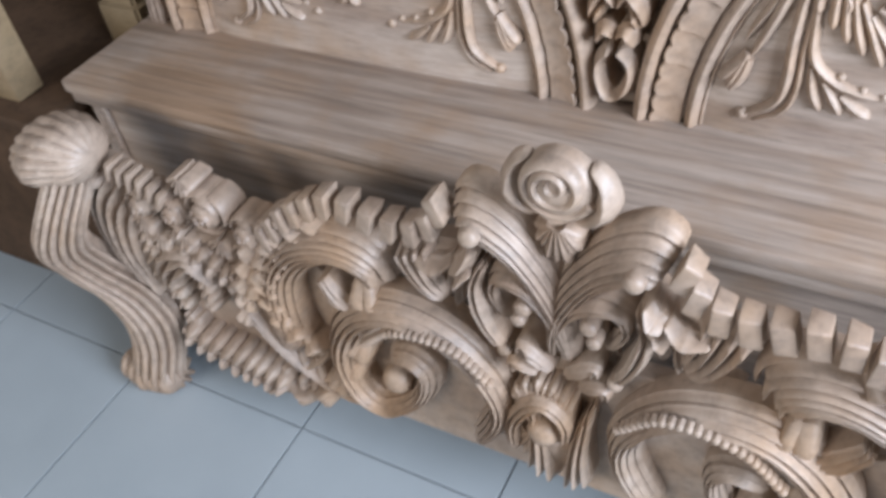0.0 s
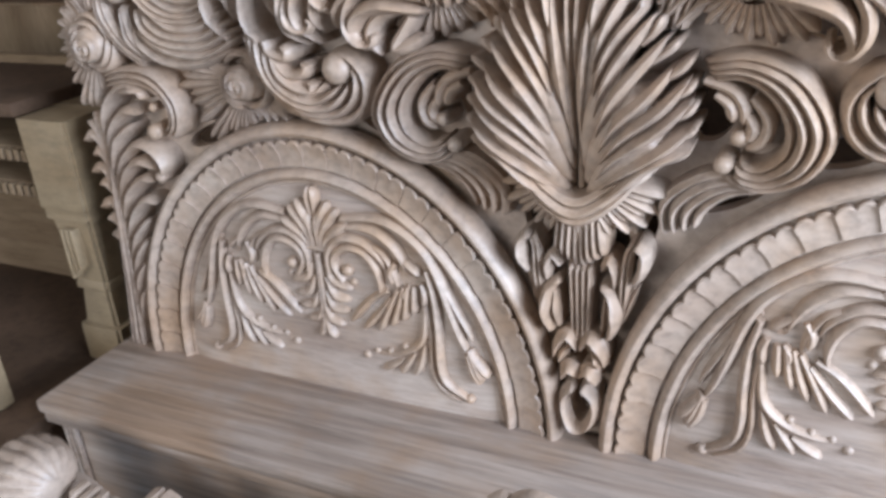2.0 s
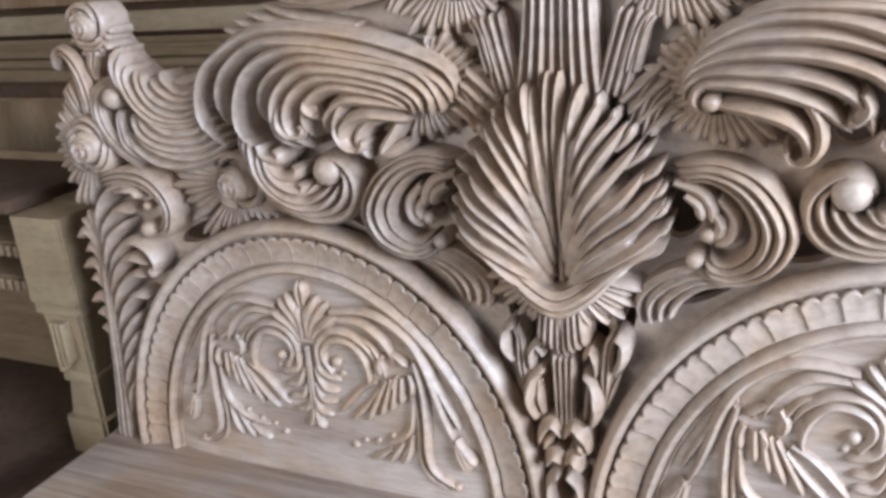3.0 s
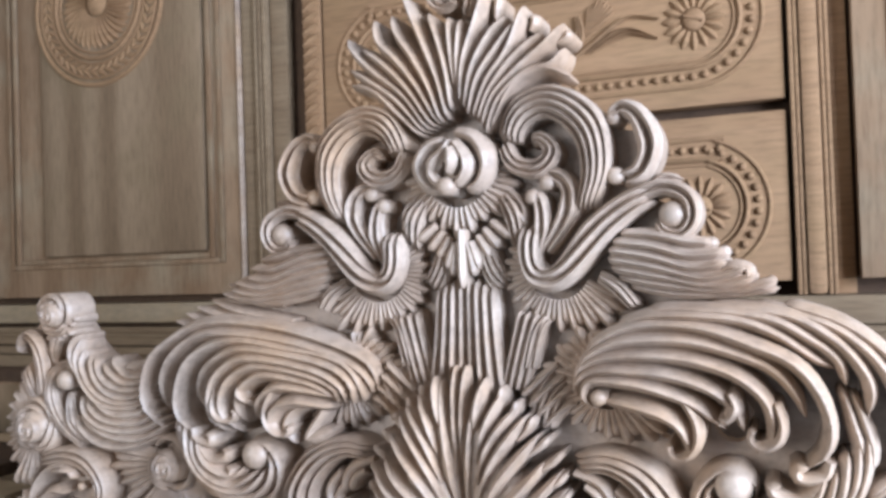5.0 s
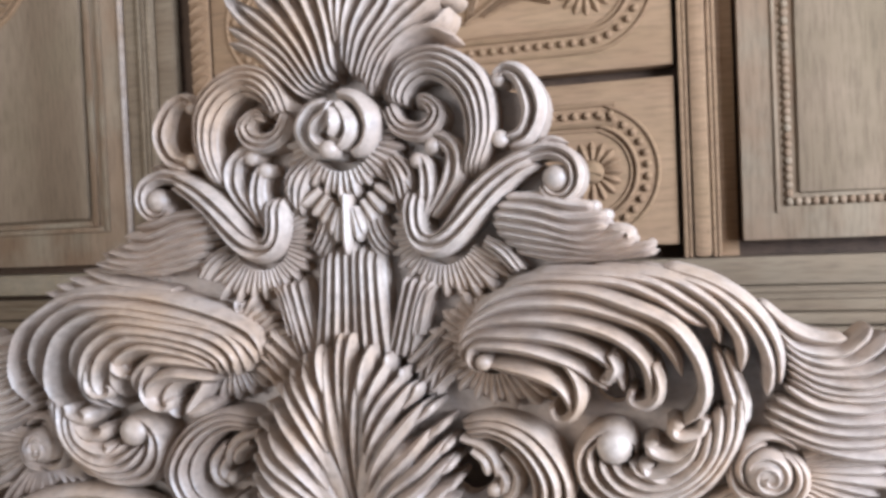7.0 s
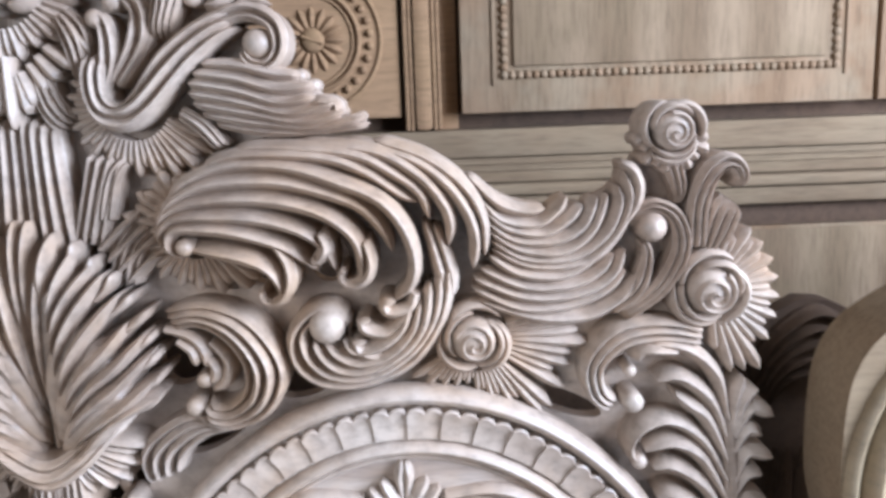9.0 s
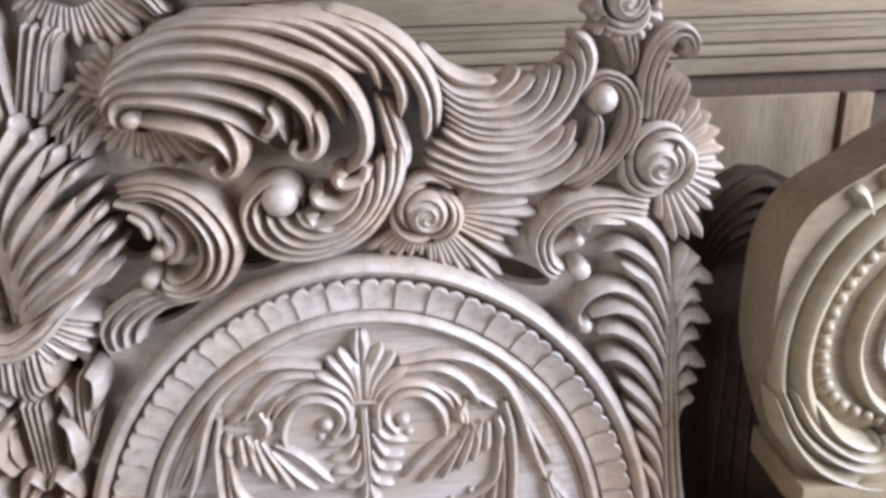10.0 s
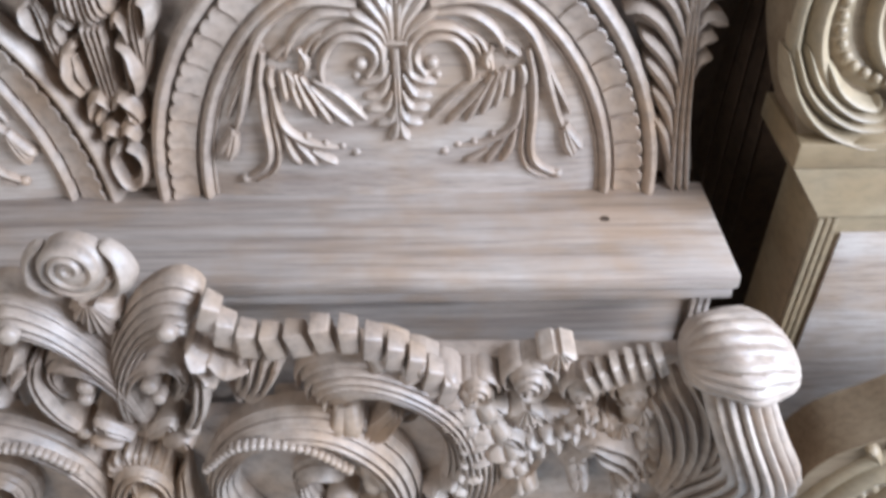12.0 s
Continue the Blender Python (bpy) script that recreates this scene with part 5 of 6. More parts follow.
foot("corner_leaf", lambda r: (
    r.fan(0.616, 0.490, 0.02, [(-170, 0.10), (-120, 0.06), (-90, 0.08), (-50, 0.06), (-10, 0.10)], 18, y=FY),
    r.band([(0.550, 0.309), (0.549, 0.380), (0.582, 0.430), (0.615, 0.416), (0.606, 0.337)], (0.008, 0.012, 0.008), 2, y=FY),
    r.band([(0.678, 0.361), (0.724, 0.412), (0.779, 0.370), (0.814, 0.299)], (0.012, 0.03, 0.014), 3, y=FY),
    r.leaf([(-0.616, 0.490), (-0.590, 0.435), (-0.524, 0.392), (-0.504, 0.344)], (0.01, 0.035, 0.02), (0.01, 0.03, 0.015), 8, 50, y=FY, bulge=0.008)))
for spot, rad in (((0.547, 0.535), 0.029), ((0.620, 0.553), 0.035), ((0.697, 0.528), 0.028), ((0.768, 0.525), 0.028)):
    foot("small_rose", lambda r: r.rose(spot[0], spot[1], rad, FY - 0.02, 1.0 + 9 * rad))


for spot in ((0.548, 0.487), (0.620, 0.496), (0.701, 0.481), (-0.556, 0.613), (-0.686, 0.493), (-0.663, 0.462), (-0.467, 0.503), (-0.472, 0.411)):
    foot("tassel_leaf", lambda r: r.fan(spot[0], spot[1], 0.006, [(-160, 0.03), (-90, 0.045), (-20, 0.03)], 7, y=FY - 0.012))


def teeth():
    """The bent row of square teeth along the top, and the stepped rail next to the post."""
    for pts, n, size in (([(0.201, 0.706), (0.217, 0.675), (0.237, 0.661), (0.256, 0.651), (0.281, 0.653), (0.315, 0.657), (0.357, 0.666), (0.393, 0.655), (0.427, 0.633), (0.459, 0.609), (0.485, 0.582), (0.506, 0.555)], 12, 0.021), ([(0.707, 0.569), (0.741, 0.588), (0.774, 0.597), (0.796, 0.605)], 6, 0.019)):
        path = spline(pts, n) - (0, 0.011)
        t = np.gradient(path, axis=0)
        for (x, z), (dx, dz) in zip(path.tolist(), t.tolist()):
            a = 0.5 * math.atan2(dz, dx)
            for s in (1, -1):
                bm = bmesh.new()
                k = size * random.uniform(0.95, 1.05)
                step = math.hypot(dx, dz)
                box(bm, -step * 0.36, step * 0.36, -0.032, 0.006, -k, k * 0.9, 0.003)
                for v in bm.verts:
                    v.co.z += 0.008 * (1 - ((v.co.y + 0.012) / 0.03) ** 2)
                    v.co.y *= 1.0 if v.co.x < 0 or v.co.y > 0 else 0.8
                    v.co.z -= 0.006 * (v.co.x / step + 0.5)
                    v.co.x -= 0.18 * v.co.z
                m = Matrix.Translation((x if s > 0 else 2 * FC - x, FY - 0.002, z)) @ Matrix.Rotation(-a * s, 4, "Y") @ Matrix.Scale(s, 4, (1, 0, 0))
                bmesh.ops.transform(bm, matrix=m, verts=bm.verts)
                part("tooth", bm, CARVED, footboard)


teeth()


def sweep(path, wide, deep, flutes, cut, seg=40):
    """A post that follows a curve in the y-z plane, with grooves down its front."""
    bm = bmesh.new()
    p = spline(path, seg)
    t = np.gradient(p, axis=0)
    t /= np.linalg.norm(t, axis=1)[:, None]
    s = np.linspace(0, 1, seg)
    w = np.interp(s, np.linspace(0, 1, len(wide)), wide)
    d = np.interp(s, np.linspace(0, 1, len(deep)), deep)
    rings = []
    n = flutes * 6
    for i in range(seg):
        ring = []
        for j in range(n + 1):
            a = 2.15 * (-1 + 2 * j / n)
            rad = 1 + cut * (abs(math.sin(math.pi * flutes * j / n)) ** 0.7 - 1) / d[i]
            ring.append((w[i] * math.sin(a) * rad, -d[i] * math.cos(a) * rad))
        ring += [(w[i] * 0.5, d[i] * 0.85), (-w[i] * 0.5, d[i] * 0.85)]
        rings.append([bm.verts.new((x, p[i, 0] + q * max(0.35, abs(t[i, 1])), p[i, 1] + q * -t[i, 0] * np.sign(t[i, 1]) * 0.8)) for x, q in ring])
    for a, b in zip(rings, rings[1:]):
        for j in range(len(a)):
            bm.faces.new((a[j], a[(j + 1) % len(a)], b[(j + 1) % len(a)], b[j]))
    bm.faces.new(rings[0]), bm.faces.new(rings[-1][::-1])
    return bm


def end_post(side):
    """An S-shaped fluted post with a shell finial and a rolled foot."""
    x = FC + side * 0.84
    post = new("end_post")
    post.parent = footboard
    bm = sweep([(-0.365, 0.0), (-0.385, 0.05), (-0.36, 0.14), (-0.355, 0.26), (-0.39, 0.36), (-0.415, 0.43), (-0.40, 0.50), (-0.36, 0.57)], (0.062, 0.06, 0.066, 0.07, 0.062, 0.052, 0.05), (0.052, 0.052, 0.054, 0.05, 0.044, 0.036), 11, 0.014)
    bmesh.ops.translate(bm, verts=bm.verts, vec=(x, 0, 0))
    for v in bm.verts:
        v.co.x += side * (0.078 * math.exp(-((v.co.z - 0.37) / 0.145) ** 2) + 0.05 * max(0.0, (0.2 - v.co.z) / 0.2))
    part("shaft", bm, CARVED, post)
    # shell finial
    bm = bmesh.new()
    rings, seg = 24, 84
    grid = []
    for i in range(rings + 1):
        a = math.pi * i / rings
        ring = []
        for j in range(seg):
            b = 2 * math.pi * j / seg
            r = math.sin(a) ** 0.75 * (1 + 0.17 * (abs(math.cos(9 * b + 1.2 * math.cos(a))) ** 0.6 - 0.6) * math.sin(a) ** 0.5) * (1 + 0.05 * math.sin(5 * a + 2 * b))
            px, py, pz = 0.080 * math.cos(a), 0.070 * r * math.cos(b), 0.050 * r * math.sin(b)
            pz -= 0.012 * math.cos(a) + 1.6 * px * px
            ring.append(bm.verts.new((x + side * (0.008 + px), -0.368 + py, 0.612 + pz)))
        grid.append(ring)
    for a, b in zip(grid, grid[1:]):
        for j in range(seg):
            bm.faces.new((a[j], a[(j + 1) % seg], b[(j + 1) % seg], b[j]))
    bmesh.ops.remove_doubles(bm, verts=bm.verts, dist=0.0004)
    part("shell_finial", bm, CARVED, post)
    # rolled foot
    bm = bmesh.new()
    for k in range(5):
        m = Matrix.Translation((x + side * 0.056 + (k - 2) * 0.026, -0.405 + 0.006 * abs(k - 2), 0.038)) @ Matrix.Diagonal((0.55, 1.0, 1.0, 1))
        bmesh.ops.create_uvsphere(bm, u_segments=16, v_segments=10, radius=0.036, matrix=m)
    part("rolled_foot", bm, CARVED, post)
    r = Relief(FY + 0.02)
    r.fan(x, 0.585, 0.02, [(-150, 0.07), (-90, 0.05), (-30, 0.07)], 8, y=-0.36)
    r.make("collar_leaf", CARVED, post)


end_post(1), end_post(-1)

# ---- the furniture behind and beside ----
BEAD = bpy.data.meshes.new("bead")
bead_shape = bmesh.new()
bmesh.ops.create_uvsphere(bead_shape, u_segments=9, v_segments=6, radius=0.0085)
bead_shape.to_mesh(BEAD)
bead_shape.free()
BEAD.shade_smooth()


def beads(parent, pts, y, material):
    """Small turned beads, one object each, that share one mesh."""
    if not BEAD.materials:
        BEAD.materials.append(material)
    for x, z in pts:
        b = new("bead", BEAD)
        b.parent = parent
        b.location = (x, y, z)
        b.material_slots[0].link = "OBJECT"
        b.material_slots[0].material = material


def stadium(x0, x1, z, h, n):
    """Points along the outline of a long shape with round ends."""
    r = h
    a = [(x1 - r + r * math.cos(t), z + r * math.sin(t)) for t in np.linspace(-np.pi / 2, np.pi / 2, 16)]
    b = [(x0 + r - r * math.cos(t), z - r * math.sin(t)) for t in np.linspace(-np.pi / 2, np.pi / 2, 16)]
    return spline(a + b + a[:1], n)


def tube(name, pts, y, w, h, material, parent, e=0.6):
    r = Relief(y + 0.004)
    p = np.asarray(pts)
    r.strand(p, np.full(len(p), y), np.full(len(p), w), np.full(len(p), h), e, 7)
    return r.make(name, material, parent)


def daisy(x, z, r, y, material, parent, petals=16):
    flower = Relief(y + 0.004)
    for j in range(petals):
        a = 2 * math.pi * j / petals
        s = np.linspace(0.4, 1, 7)
        path = np.stack([x + r * s * math.cos(a), z + r * s * math.sin(a)], axis=1)
        w = r * 0.14 * np.array([0.5, 0.8, 1, 1.05, 0.95, 0.65, 0.1])
        flower.strand(path, np.full(7, y), w, w * 0.9, 0.9, 5)
    ob = flower.make("flower", material, parent)
    bud = Relief(y + 0.004)
    bud.ball(x, z, r * 0.38, y, 0.5, 5, 16)
    bud.strand(spline([(x - r * 0.3, z + r * 0.12), (x, z), (x + r * 0.3, z - r * 0.1)], 8), np.full(8, y - r * 0.12), np.full(8, r * 0.06), np.full(8, r * 0.1), 0.6)
    bud.make("bud", material, ob)


def wardrobe():
    w = thing("wardrobe", "large unfinished wooden wardrobe with carved drawers and framed doors", "wardrobe", (0, 0, 0))
    Y = 0.70
    # carcass coloured dark so the gaps between the fronts look deeply shaded
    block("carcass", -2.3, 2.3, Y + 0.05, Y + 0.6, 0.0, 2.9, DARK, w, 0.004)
    # left doors with a turned medallion
    for x0, x1 in ((-2.28, -1.885), (-1.86, -0.905)):
        door = block("door", x0, x1, Y, Y + 0.028, 1.428, 2.8, DOOR, w, 0.003)
        if x0 < -2:
            continue
        for k, (a, b, z0, h) in enumerate(((-1.745, -0.955, 1.512, 0.006), (-1.715, -0.985, 1.526, 0.010))):
            for name, q in (("panel_moulding", (a, a + 0.016, z0, 2.72)), ("panel_moulding", (b - 0.016, b, z0, 2.72)), ("panel_moulding", (a + 0.0165, b - 0.0165, z0, z0 + 0.014))):
                block(name, q[0], q[1], Y - h, Y - 0.0005, q[2], q[3], DOOR, door, 0.004)
        block("panel", -1.60, -1.012, Y - 0.013, Y - 0.0005, 1.545, 2.70, PALE, door, 0.010)
        cx, cz = -1.37, 2.268
        ring = lambda k: [(cx + k * math.cos(a), cz + k * math.sin(a)) for a in np.linspace(0, 2 * np.pi, 72)]
        for k, wd, ht in ((0.232, 0.007, 0.008), (0.214, 0.004, 0.006), (0.172, 0.004, 0.006), (0.156, 0.007, 0.009), (0.140, 0.004, 0.005)):
            tube("medallion_ring", ring(k), Y - 0.013, wd, ht, DRAWER, door)
        r = Relief(Y - 0.011)
        r.fan(cx, cz, 0.040, [(0, 0.134), (360, 0.134)], 36, y=Y - 0.013, jag=0.0, hmax=0.009, bend=10)
        r.make("medallion", DRAWER, door)
        r = Relief(Y - 0.011)
        r.ball(cx, cz, 0.036, Y - 0.013, 0.5, 5, 20)
        r.make("medallion_boss", DRAWER, door)
        r = Relief(Y - 0.011)
        for k in range(44):
            a = 2 * math.pi * k / 44
            for flip in (1, -1):
                r.strand(spline([(cx + (0.193 + 0.001 * flip) * math.cos(a), cz + (0.193 + 0.001 * flip) * math.sin(a)), (cx + (0.193 + flip * 0.016) * math.cos(a + 0.14), cz + (0.193 + flip * 0.016) * math.sin(a + 0.14))], 5), np.full(5, Y - 0.013), np.array([0.003, 0.007, 0.008, 0.006, 0.002]), np.full(5, 0.006), 0.6, 5)
        r.make("wreath", DRAWER, door)
    block("edge_strip", -0.9035, -0.896, Y - 0.004, Y + 0.049, 1.43, 2.8, CARVED, w, 0.001, "thin pale strip along the door edge")
    block("post", -0.892, -0.85, Y + 0.006, Y + 0.049, 1.40, 2.85, RAIL, w, 0.006)
    for k in range(3):
        block("reed", -0.8485 + k * 0.013, -0.837 + k * 0.013, Y - 0.004, Y + 0.049, 1.40, 2.85, RAIL, w, 0.005)
    block("post", -0.8085, -0.755, Y + 0.016, Y + 0.049, 1.40, 2.85, RAIL, w, 0.008)
    # drawers
    block("edge_strip", -0.695, -0.642, Y - 0.006, Y + 0.049, 1.40, 2.85, DRAWER, w, 0.006)
    r = Relief(Y)
    for k in range(48):
        z = 1.42 + k * 0.029
        r.strand(spline([(-0.690, z), (-0.668, z + 0.016), (-0.648, z + 0.022)], 6), np.full(6, Y - 0.006), np.array([0.003, 0.009, 0.011, 0.011, 0.008, 0.002]), np.full(6, 0.009), 0.6, 5)
    r.make("rope_carving", DRAWER, w)
    MID = -0.095
    for z0, z1 in ((1.430, 1.780), (1.803, 2.204), (2.223, 2.60)):
        d = block("drawer", -0.636, 0.438, Y - 0.004, Y + 0.045, z0, z1, DRAWER, w, 0.005)
        zc = (z0 + z1) / 2 - 0.016
        tube("raised_edge", stadium(-0.592, 0.402, zc, 0.142, 150), Y - 0.004, 0.005, 0.005, DRAWER, d)
        tube("raised_edge", stadium(-0.548, 0.358, zc, 0.100, 150), Y - 0.004, 0.006, 0.008, DRAWER, d)
        tube("raised_edge", stadium(-0.536, 0.346, zc, 0.088, 150), Y - 0.004, 0.003, 0.004, DRAWER, d)
        beads(d, stadium(-0.571, 0.381, zc, 0.121, 96).tolist()[:-1], Y - 0.006, DRAWER)
        for fx in (MID - 0.36, MID, MID + 0.36):
            daisy(fx, zc, 0.066, Y - 0.005, DRAWER, d)
        for s in (1, -1):
            at = lambda dx, dz: (MID + s * dx, zc + dz)
            r = Relief(Y)
            r.band([at(0.29, 0.012), at(0.22, 0.022), at(0.15, -0.022), at(0.085, -0.062)], (0.004, 0.006, 0.005), 1, y=Y - 0.004, bulge=0.0)
            r.band([at(0.285, -0.03), at(0.215, -0.008), at(0.13, -0.045)], (0.003, 0.012, 0.004), 2, y=Y - 0.004, bulge=0.002)
            r.band([at(0.10, -0.05), at(0.118, 0.0), at(0.112, 0.045)], (0.004, 0.010, 0.006), 3, y=Y - 0.004, bulge=0.003)
            r.fan(*at(0.125, -0.012), 0.008, [(90 - s * 8, 0.075), (90 - s * 30, 0.105), (90 - s * 55, 0.095)], 8, y=Y - 0.006, hmax=0.010, jag=0.05)
            r.make("stalk", DRAWER, d)
    for x, wd in ((0.447, 0.009), (0.457, 0.008), (0.4665, 0.036), (0.504, 0.008), (0.513, 0.008)):
        block("reed", x, x + wd, Y - (0.02 if wd > 0.02 else 0.014), Y + 0.048, 1.401, 2.85, DRAWER, w, 0.004 if wd < 0.02 else 0.012)
    block("stile", 0.5215, 0.556, Y + 0.02, Y + 0.048, 1.401, 2.85, DRAWER, w, 0.002)
    # right door with a beaded frame
    door = block("door", 0.562, 1.41, Y - 0.022, Y + 0.02, 1.432, 2.8, DOOR, w, 0.005)
    block("panel", 0.668, 1.309, Y - 0.030, Y - 0.0225, 1.524, 2.7, PALE, door, 0.005)
    for q in ((0.6255, 0.632, 1.487, 2.7), (1.345, 1.3515, 1.487, 2.7)):
        block("bead_frame", q[0], q[1], Y - 0.027, Y - 0.0225, q[2], q[3], DOOR, door, 0.002)
    n = 42
    beads(door, [(0.649 + 0.678 * k / n, 1.507) for k in range(n + 1)], Y - 0.024, DOOR)
    beads(door, [(x, 1.507 + 0.0162 * k) for x in (0.649, 1.327) for k in range(1, 72)], Y - 0.024, DOOR)
    block("door", 1.43, 2.28, Y - 0.004, Y + 0.048, 1.432, 2.8, DOOR, w, 0.004)
    # rails under the doors and drawers
    block("rail", -2.3, -0.70, Y - 0.012, Y + 0.049, 1.352, 1.408, YELLOW, w, 0.008)
    block("rail", -0.695, 2.3, Y - 0.016, Y + 0.049, 1.342, 1.400, RAIL, w, 0.006)
    block("rail", -2.3, 2.3, Y - 0.004, Y + 0.049, 1.288, 1.3405, RAIL, w, 0.004)
    for z, out in ((1.326, 0.010), (1.312, 0.008)):
        block("fillet", -2.3, 2.3, Y - out, Y - 0.0045, z, z + 0.008, RAIL, w, 0.003)
    block("waist_moulding", -2.32, 2.32, Y - 0.030, Y + 0.049, 1.262, 1.286, RAIL, w, 0.008)
    block("waist_moulding", -2.31, 2.31, Y - 0.018, Y + 0.049, 1.222, 1.260, RAIL, w, 0.008)
    # dark rail paints the shadow under the waist moulding
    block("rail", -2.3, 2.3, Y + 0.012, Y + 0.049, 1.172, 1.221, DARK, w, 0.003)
    for x0, x1 in ((-2.28, -1.42), (-1.40, -0.52), (-0.50, 0.50), (0.52, 1.49)):
        door = block("lower_door", x0, x1, Y + 0.01, Y + 0.049, 0.12, 1.1715, DOOR, w, 0.004)
        block("panel", x0 + 0.06, x1 - 0.012, Y + 0.002, Y + 0.0095, 0.2, 1.165, PALE, door, 0.004)
    block("end_post", 1.496, 1.56, Y - 0.006, Y + 0.049, 0.12, 1.1715, DOOR, w, 0.004)
    block("plinth", -2.3, 2.3, Y - 0.01, Y + 0.049, 0.0, 0.118, DOOR, w, 0.004)


wardrobe()


def dark_headboard():
    """A stained headboard that leans in the gap between the beds."""
    h = thing("dark_headboard", "dark-stained headboard with fan-carved top in the shaded gap", "headboard", (0, 0, 0))
    # left part is an added dark sheet that shades the pierced headboard's openings
    half = spline([(-0.97, 0.0), (-0.97, 1.0), (-0.9, 1.12), (-0.5, 1.24), (0.0, 1.28), (0.5, 1.24), (0.8, 1.12), (0.9, 1.04), (0.96, 1.05), (1.03, 1.10), (1.10, 1.13), (1.19, 1.09), (1.28, 1.0), (1.5, 0.96), (1.6, 0.9), (1.6, 0.0)], 110).tolist()
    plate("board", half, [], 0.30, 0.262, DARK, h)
    r = Relief(0.27, True)
    r.flutes([[(1.0, 1.0), (1.03, 1.07), (1.10, 1.12), (1.18, 1.085)], [(1.03, 0.94), (1.06, 0.99), (1.11, 1.0), (1.15, 0.97)]], 5, y=0.262, bulge=0.015)
    r.flutes([[(1.20, 1.02), (1.23, 1.05), (1.27, 1.0)], [(1.18, 0.97), (1.22, 0.96), (1.25, 0.92)]], 3, y=0.262, bulge=0.012)
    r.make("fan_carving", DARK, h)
    r = Relief(0.27, True)
    r.flutes([[(1.02, 0.2), (1.02, 0.6), (1.04, 0.9)], [(1.14, 0.2), (1.14, 0.6), (1.13, 0.9)]], 4, y=0.262, bulge=0.006)
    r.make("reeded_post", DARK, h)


dark_headboard()


def round_bed_end(name, label, cx, cz, y, base):
    """The round-shouldered, bead-ringed end of the neighbouring bed."""
    b = thing(name, label, "headboard", (0, 0, 0))
    at = lambda dx, dz: (cx + dx, cz + dz)

    def both_sides(pts, n):
        p = spline(pts, n).tolist()
        return p + [(2 * cx - x, z) for x, z in reversed(p[:-1])]

    edge = both_sides([at(-0.250, -0.30), at(-0.285, -0.24), at(-0.312, -0.17), at(-0.336, -0.08), at(-0.338, 0.02), at(-0.330, 0.085), at(-0.306, 0.13), at(-0.27, 0.158), at(-0.235, 0.178), at(-0.195, 0.205), at(-0.11, 0.245), at(0, 0.26)], 40)
    # darker wood than the rings puts the shade of the disc's side into colour
    plate("disc", edge, [], y + 0.10, y, RAIL, b)

    def ridge(part_name, pts, w, h, e=0.7, yy=0.0):
        r = Relief(y + 0.01)
        p = np.asarray(both_sides(pts, 36))
        r.strand(p, np.full(len(p), y + yy), np.full(len(p), w), np.full(len(p), h), e, 9)
        r.make(part_name, YELLOW, b)

    ridge("edge_ring", [at(-0.21, -0.262), at(-0.295, -0.19), at(-0.325, -0.09), at(-0.315, 0.02), at(-0.26, 0.115), at(-0.15, 0.18), at(0, 0.205)], 0.010, 0.014)
    ridge("outer_ring", [at(-0.20, -0.225), at(-0.268, -0.165), at(-0.300, -0.08), at(-0.288, 0.015), at(-0.235, 0.10), at(-0.13, 0.16), at(0, 0.182)], 0.015, 0.026, 0.6)
    ridge("bead_bed", [at(-0.185, -0.172), at(-0.245, -0.135), at(-0.272, -0.07), at(-0.262, 0.01), at(-0.212, 0.085), at(-0.12, 0.138), at(0, 0.16)], 0.018, 0.010, 0.9)
    ridge("inner_ring", [at(-0.165, -0.165), at(-0.205, -0.125), at(-0.228, -0.06), at(-0.215, 0.01), at(-0.165, 0.07), at(-0.09, 0.112), at(0, 0.13)], 0.011, 0.020)
    beads(b, both_sides([at(-0.18, -0.168), at(-0.245, -0.132), at(-0.272, -0.07), at(-0.262, 0.01), at(-0.212, 0.085), at(-0.12, 0.138), at(0, 0.16)], 27), y - 0.010, YELLOW)
    plate("boss", both_sides([at(-0.13, -0.19), at(-0.155, -0.13), at(-0.19, -0.075), at(-0.182, -0.01), at(-0.14, 0.045), at(-0.08, 0.085), at(0, 0.10)], 30), [], y + 0.002, y - 0.012, PANEL, b)
    for s in (-1, 1):
        q = lambda dx, dz: (cx - s * dx, cz + dz)
        r = Relief(y + 0.02)
        blades(r, [[q(*p) for p in path] for path in (
            [(-0.334, -0.115), (-0.306, -0.180), (-0.261, -0.232), (-0.202, -0.261), (-0.146, -0.269)], [(-0.325, -0.107), (-0.300, -0.163), (-0.261, -0.204), (-0.212, -0.231), (-0.169, -0.232), (-0.152, -0.215)], [(-0.309, -0.107), (-0.287, -0.154), (-0.253, -0.190), (-0.214, -0.213), (-0.183, -0.215), (-0.170, -0.199)], [(-0.282, -0.124), (-0.254, -0.168), (-0.223, -0.191), (-0.194, -0.198), (-0.187, -0.184)])], (0.010, 0.0125, 0.010), 0.024, y - 0.002, (0.006, 0.010, 0.012), root=0.35, arc=(0.1, 0.7), e=0.95)
        r.make("scroll", YELLOW, b)
        r = Relief(y + 0.02)
        r.ball(*q(-0.150, -0.168), 0.026, y - 0.016, 0.8)
        r.make("scroll_ball", YELLOW, b)
        r = Relief(y + 0.02)
        lobes(r, [[q(-0.235 + 0.034 * k, 0.125 + 0.021 * k), q(-0.250 + 0.034 * k, 0.150 + 0.02 * k), q(-0.262 + 0.036 * k, 0.158 + 0.019 * k)] for k in range(6)], 0.006, 0.010, 0.014, y - 0.002)
        r.make("crest_leaf", YELLOW, b)
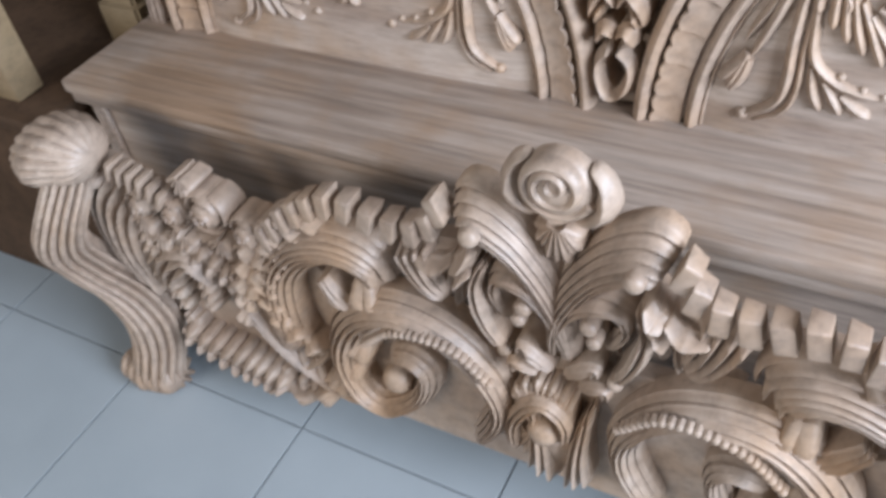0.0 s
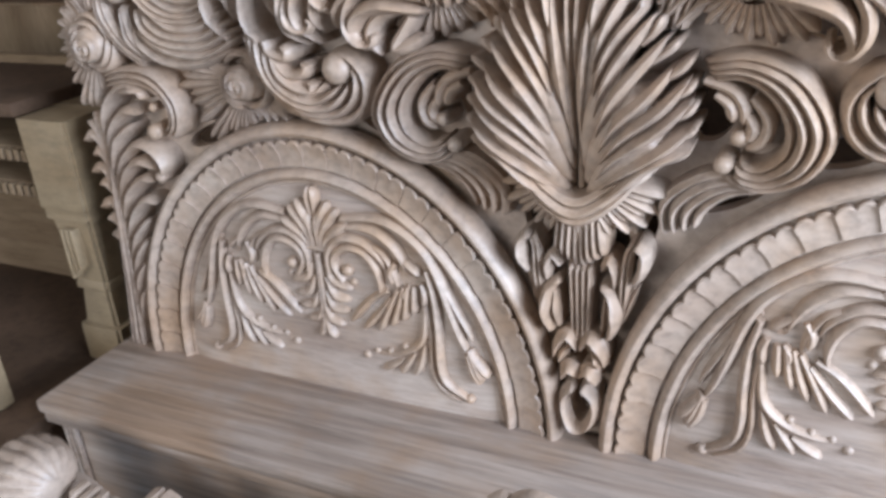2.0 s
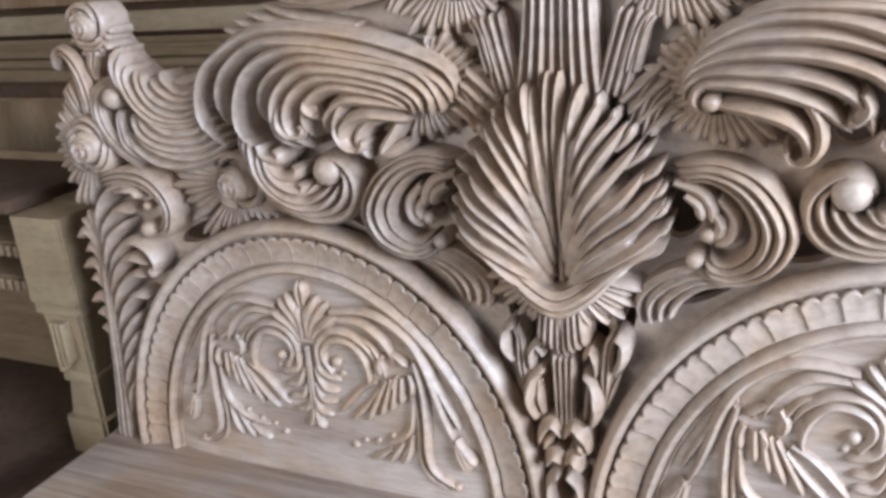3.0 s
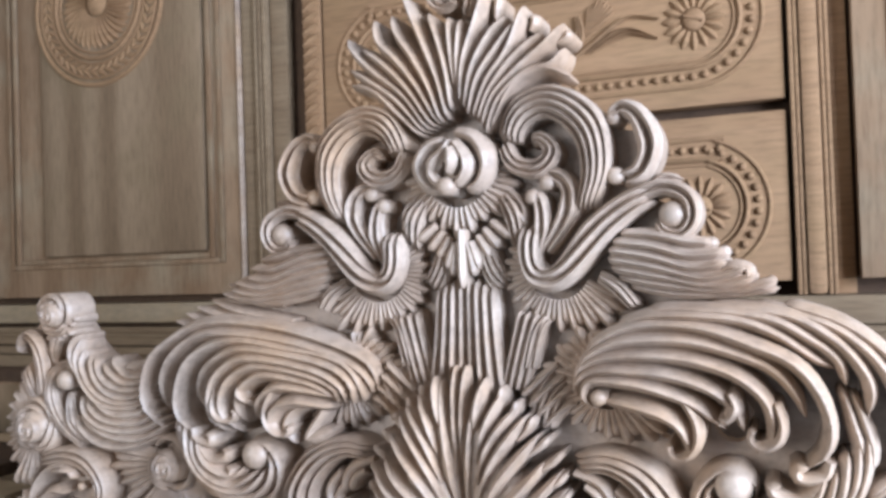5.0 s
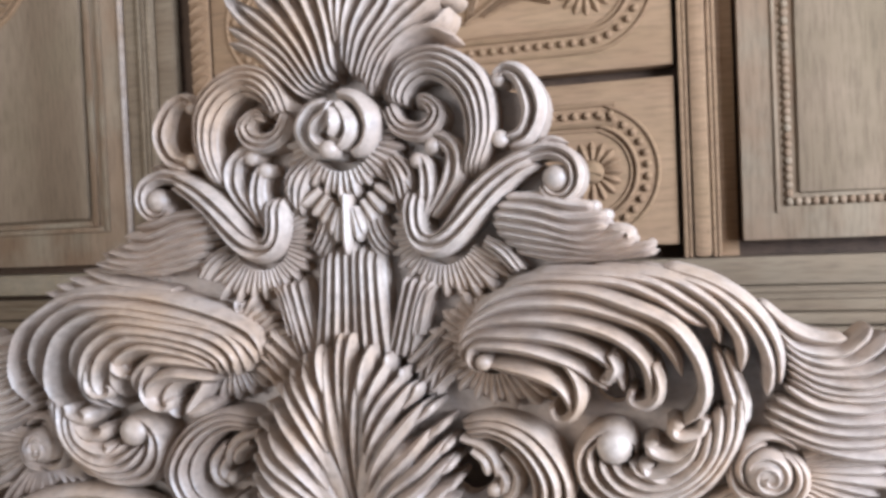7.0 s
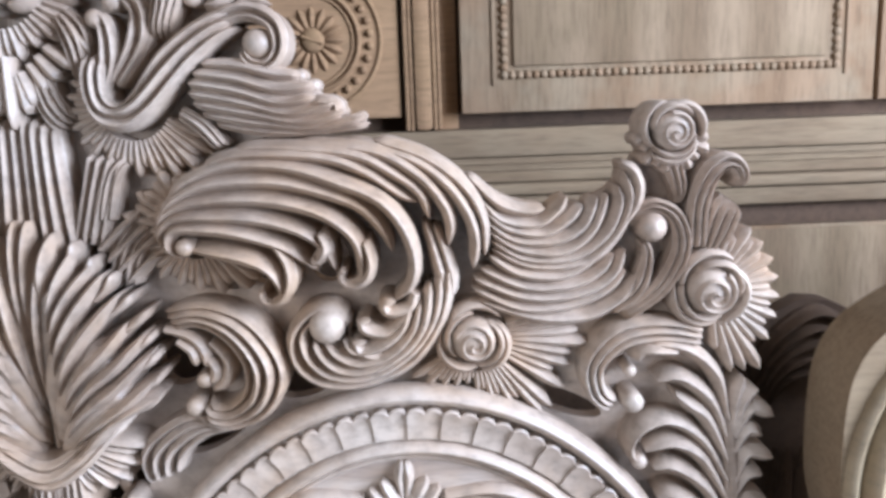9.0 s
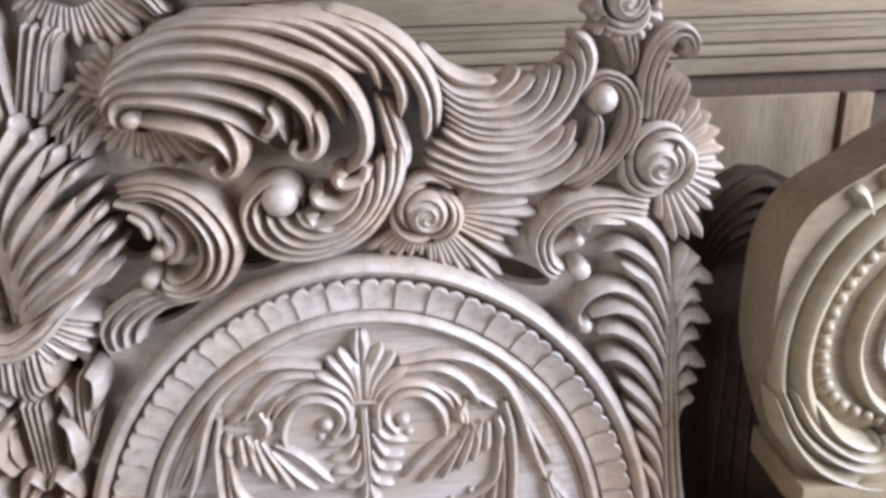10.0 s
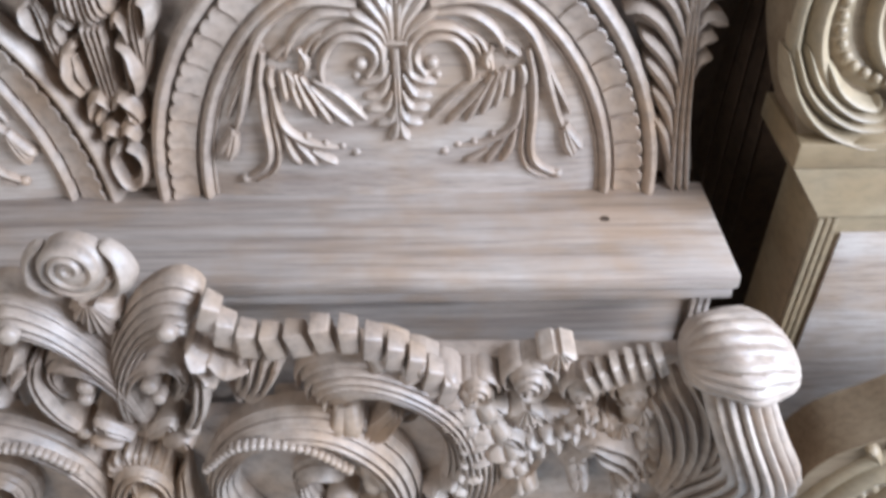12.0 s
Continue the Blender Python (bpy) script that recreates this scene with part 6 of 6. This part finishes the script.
    if base:
        z = cz - 0.255
        block("cap_moulding", cx - 0.285, cx + 0.30, y - 0.03, y + 0.13, z - 0.044, z, YELLOW, b, 0.005)
        bm = box(bmesh.new(), cx - 0.282, cx + 0.295, y - 0.028, y + 0.125, z - 0.135, z - 0.0445)
        for v in bm.verts:
            if v.co.z < z - 0.1:
                v.co.x = cx + (v.co.x - cx) * 0.78
        part("tapered_neck", bm, YELLOW, b)
        block("pedestal", cx - 0.22, cx + 0.3, y - 0.022, y + 0.12, 0.0, z - 0.1355, YELLOW, b, 0.004)
        for k in range(3):
            block("corner_reed", cx - 0.218 + k * 0.012, cx - 0.209 + k * 0.012, y - 0.030, y - 0.0225, 0.0, z - 0.14, YELLOW, b, 0.003)
        block("front_panel", cx - 0.175, cx + 0.28, y - 0.030, y - 0.0225, 0.06, z - 0.17, PANEL, b, 0.004)
        # unseen plain board, added to block doorway light from the wardrobe
        block("middle_board", cx + 0.302, cx + 1.0, y + 0.01, y + 0.09, 0.0, 1.36, YELLOW, b, 0.01)
    else:
        block("pedestal", cx - 0.24, cx + 0.24, y + 0.02, y + 0.12, 0.0, cz - 0.22, YELLOW, b, 0.004)


round_bed_end("round_headboard", "yellowish bare-wood bed end with a round beaded top on a pedestal", 1.31, 1.04, -0.10, True)
round_bed_end("round_footboard", "lower yellowish bare-wood bed end with a round beaded top", 1.37, 0.30, -0.42, False)


def left_cabinet():
    """The cabinet whose carved pilaster stands beside the headboard."""
    c = thing("side_cabinet", "wooden side cabinet with a tapered carved pilaster and toothed mouldings", "cabinet", (0, 0, 0))
    block("back_panel", -1.9, -1.07, 0.30, 0.32, 0.0, 1.12, RAIL, c, 0.003)
    block("base", -1.9, -1.02, -0.26, 0.31, 0.0, 0.50, DARK, c, 0.006)
    block("shelf", -1.9, -1.015, -0.28, 0.31, 0.502, 0.535, DARK, c, 0.006)
    p = new("pilaster")
    p.parent = c
    bm = bmesh.new()
    for i, (z, w) in enumerate(((0.536, 0.055), (0.62, 0.055), (0.625, 0.045), (0.70, 0.038), (0.705, 0.045), (0.72, 0.045), (0.725, 0.04), (0.86, 0.052), (0.865, 0.06), (0.885, 0.06), (0.89, 0.064), (1.07, 0.064))):
        ring = [bm.verts.new((-1.05 + w * sx, 0.06 + w * 0.9 * sy, z)) for sx, sy in ((-1, -1), (1, -1), (1, 1), (-1, 1))]
        if i:
            for j in range(4):
                bm.faces.new((last[j], last[(j + 1) % 4], ring[(j + 1) % 4], ring[j]))
        last = ring
    bm.faces.new(last)
    bmesh.ops.bevel(bm, geom=[e for e in bm.edges if abs(e.verts[0].co.z - e.verts[1].co.z) > 0.004], offset=0.006, segments=2, affect="EDGES")
    part("shaft", bm, YELLOW, p)
    for k in range(3):
        block("drop", -1.067 + k * 0.013, -1.057 + k * 0.013, -0.006, 0.02, 0.74 + 0.012 * k, 0.85, YELLOW, p, 0.004)
    for z in (0.90, 0.975):
        rail = block("rail", -1.9, -1.121, 0.03, 0.29, z, z + 0.028, RAIL, c, 0.004)
        for k in range(14):
            block("dentil", -1.14 - k * 0.022, -1.127 - k * 0.022, 0.014, 0.0295, z + 0.002, z + 0.026, RAIL, rail, 0.003)
    # dark colour puts the shading of this top board into its wood
    block("top_board", -1.92, -1.11, 0.0, 0.32, 1.072, 1.10, DARK, c, 0.005)


left_cabinet()


def loose_post():
    """A pale squared post standing by the end of the bed."""
    b = thing("loose_post", "pale squared timber post standing near the bed end", "timber", (0, 0, 0))
    block("timber", -1.20, -1.115, -0.235, -0.17, 0.536, 0.80, YELLOW, b, 0.006)


loose_post()
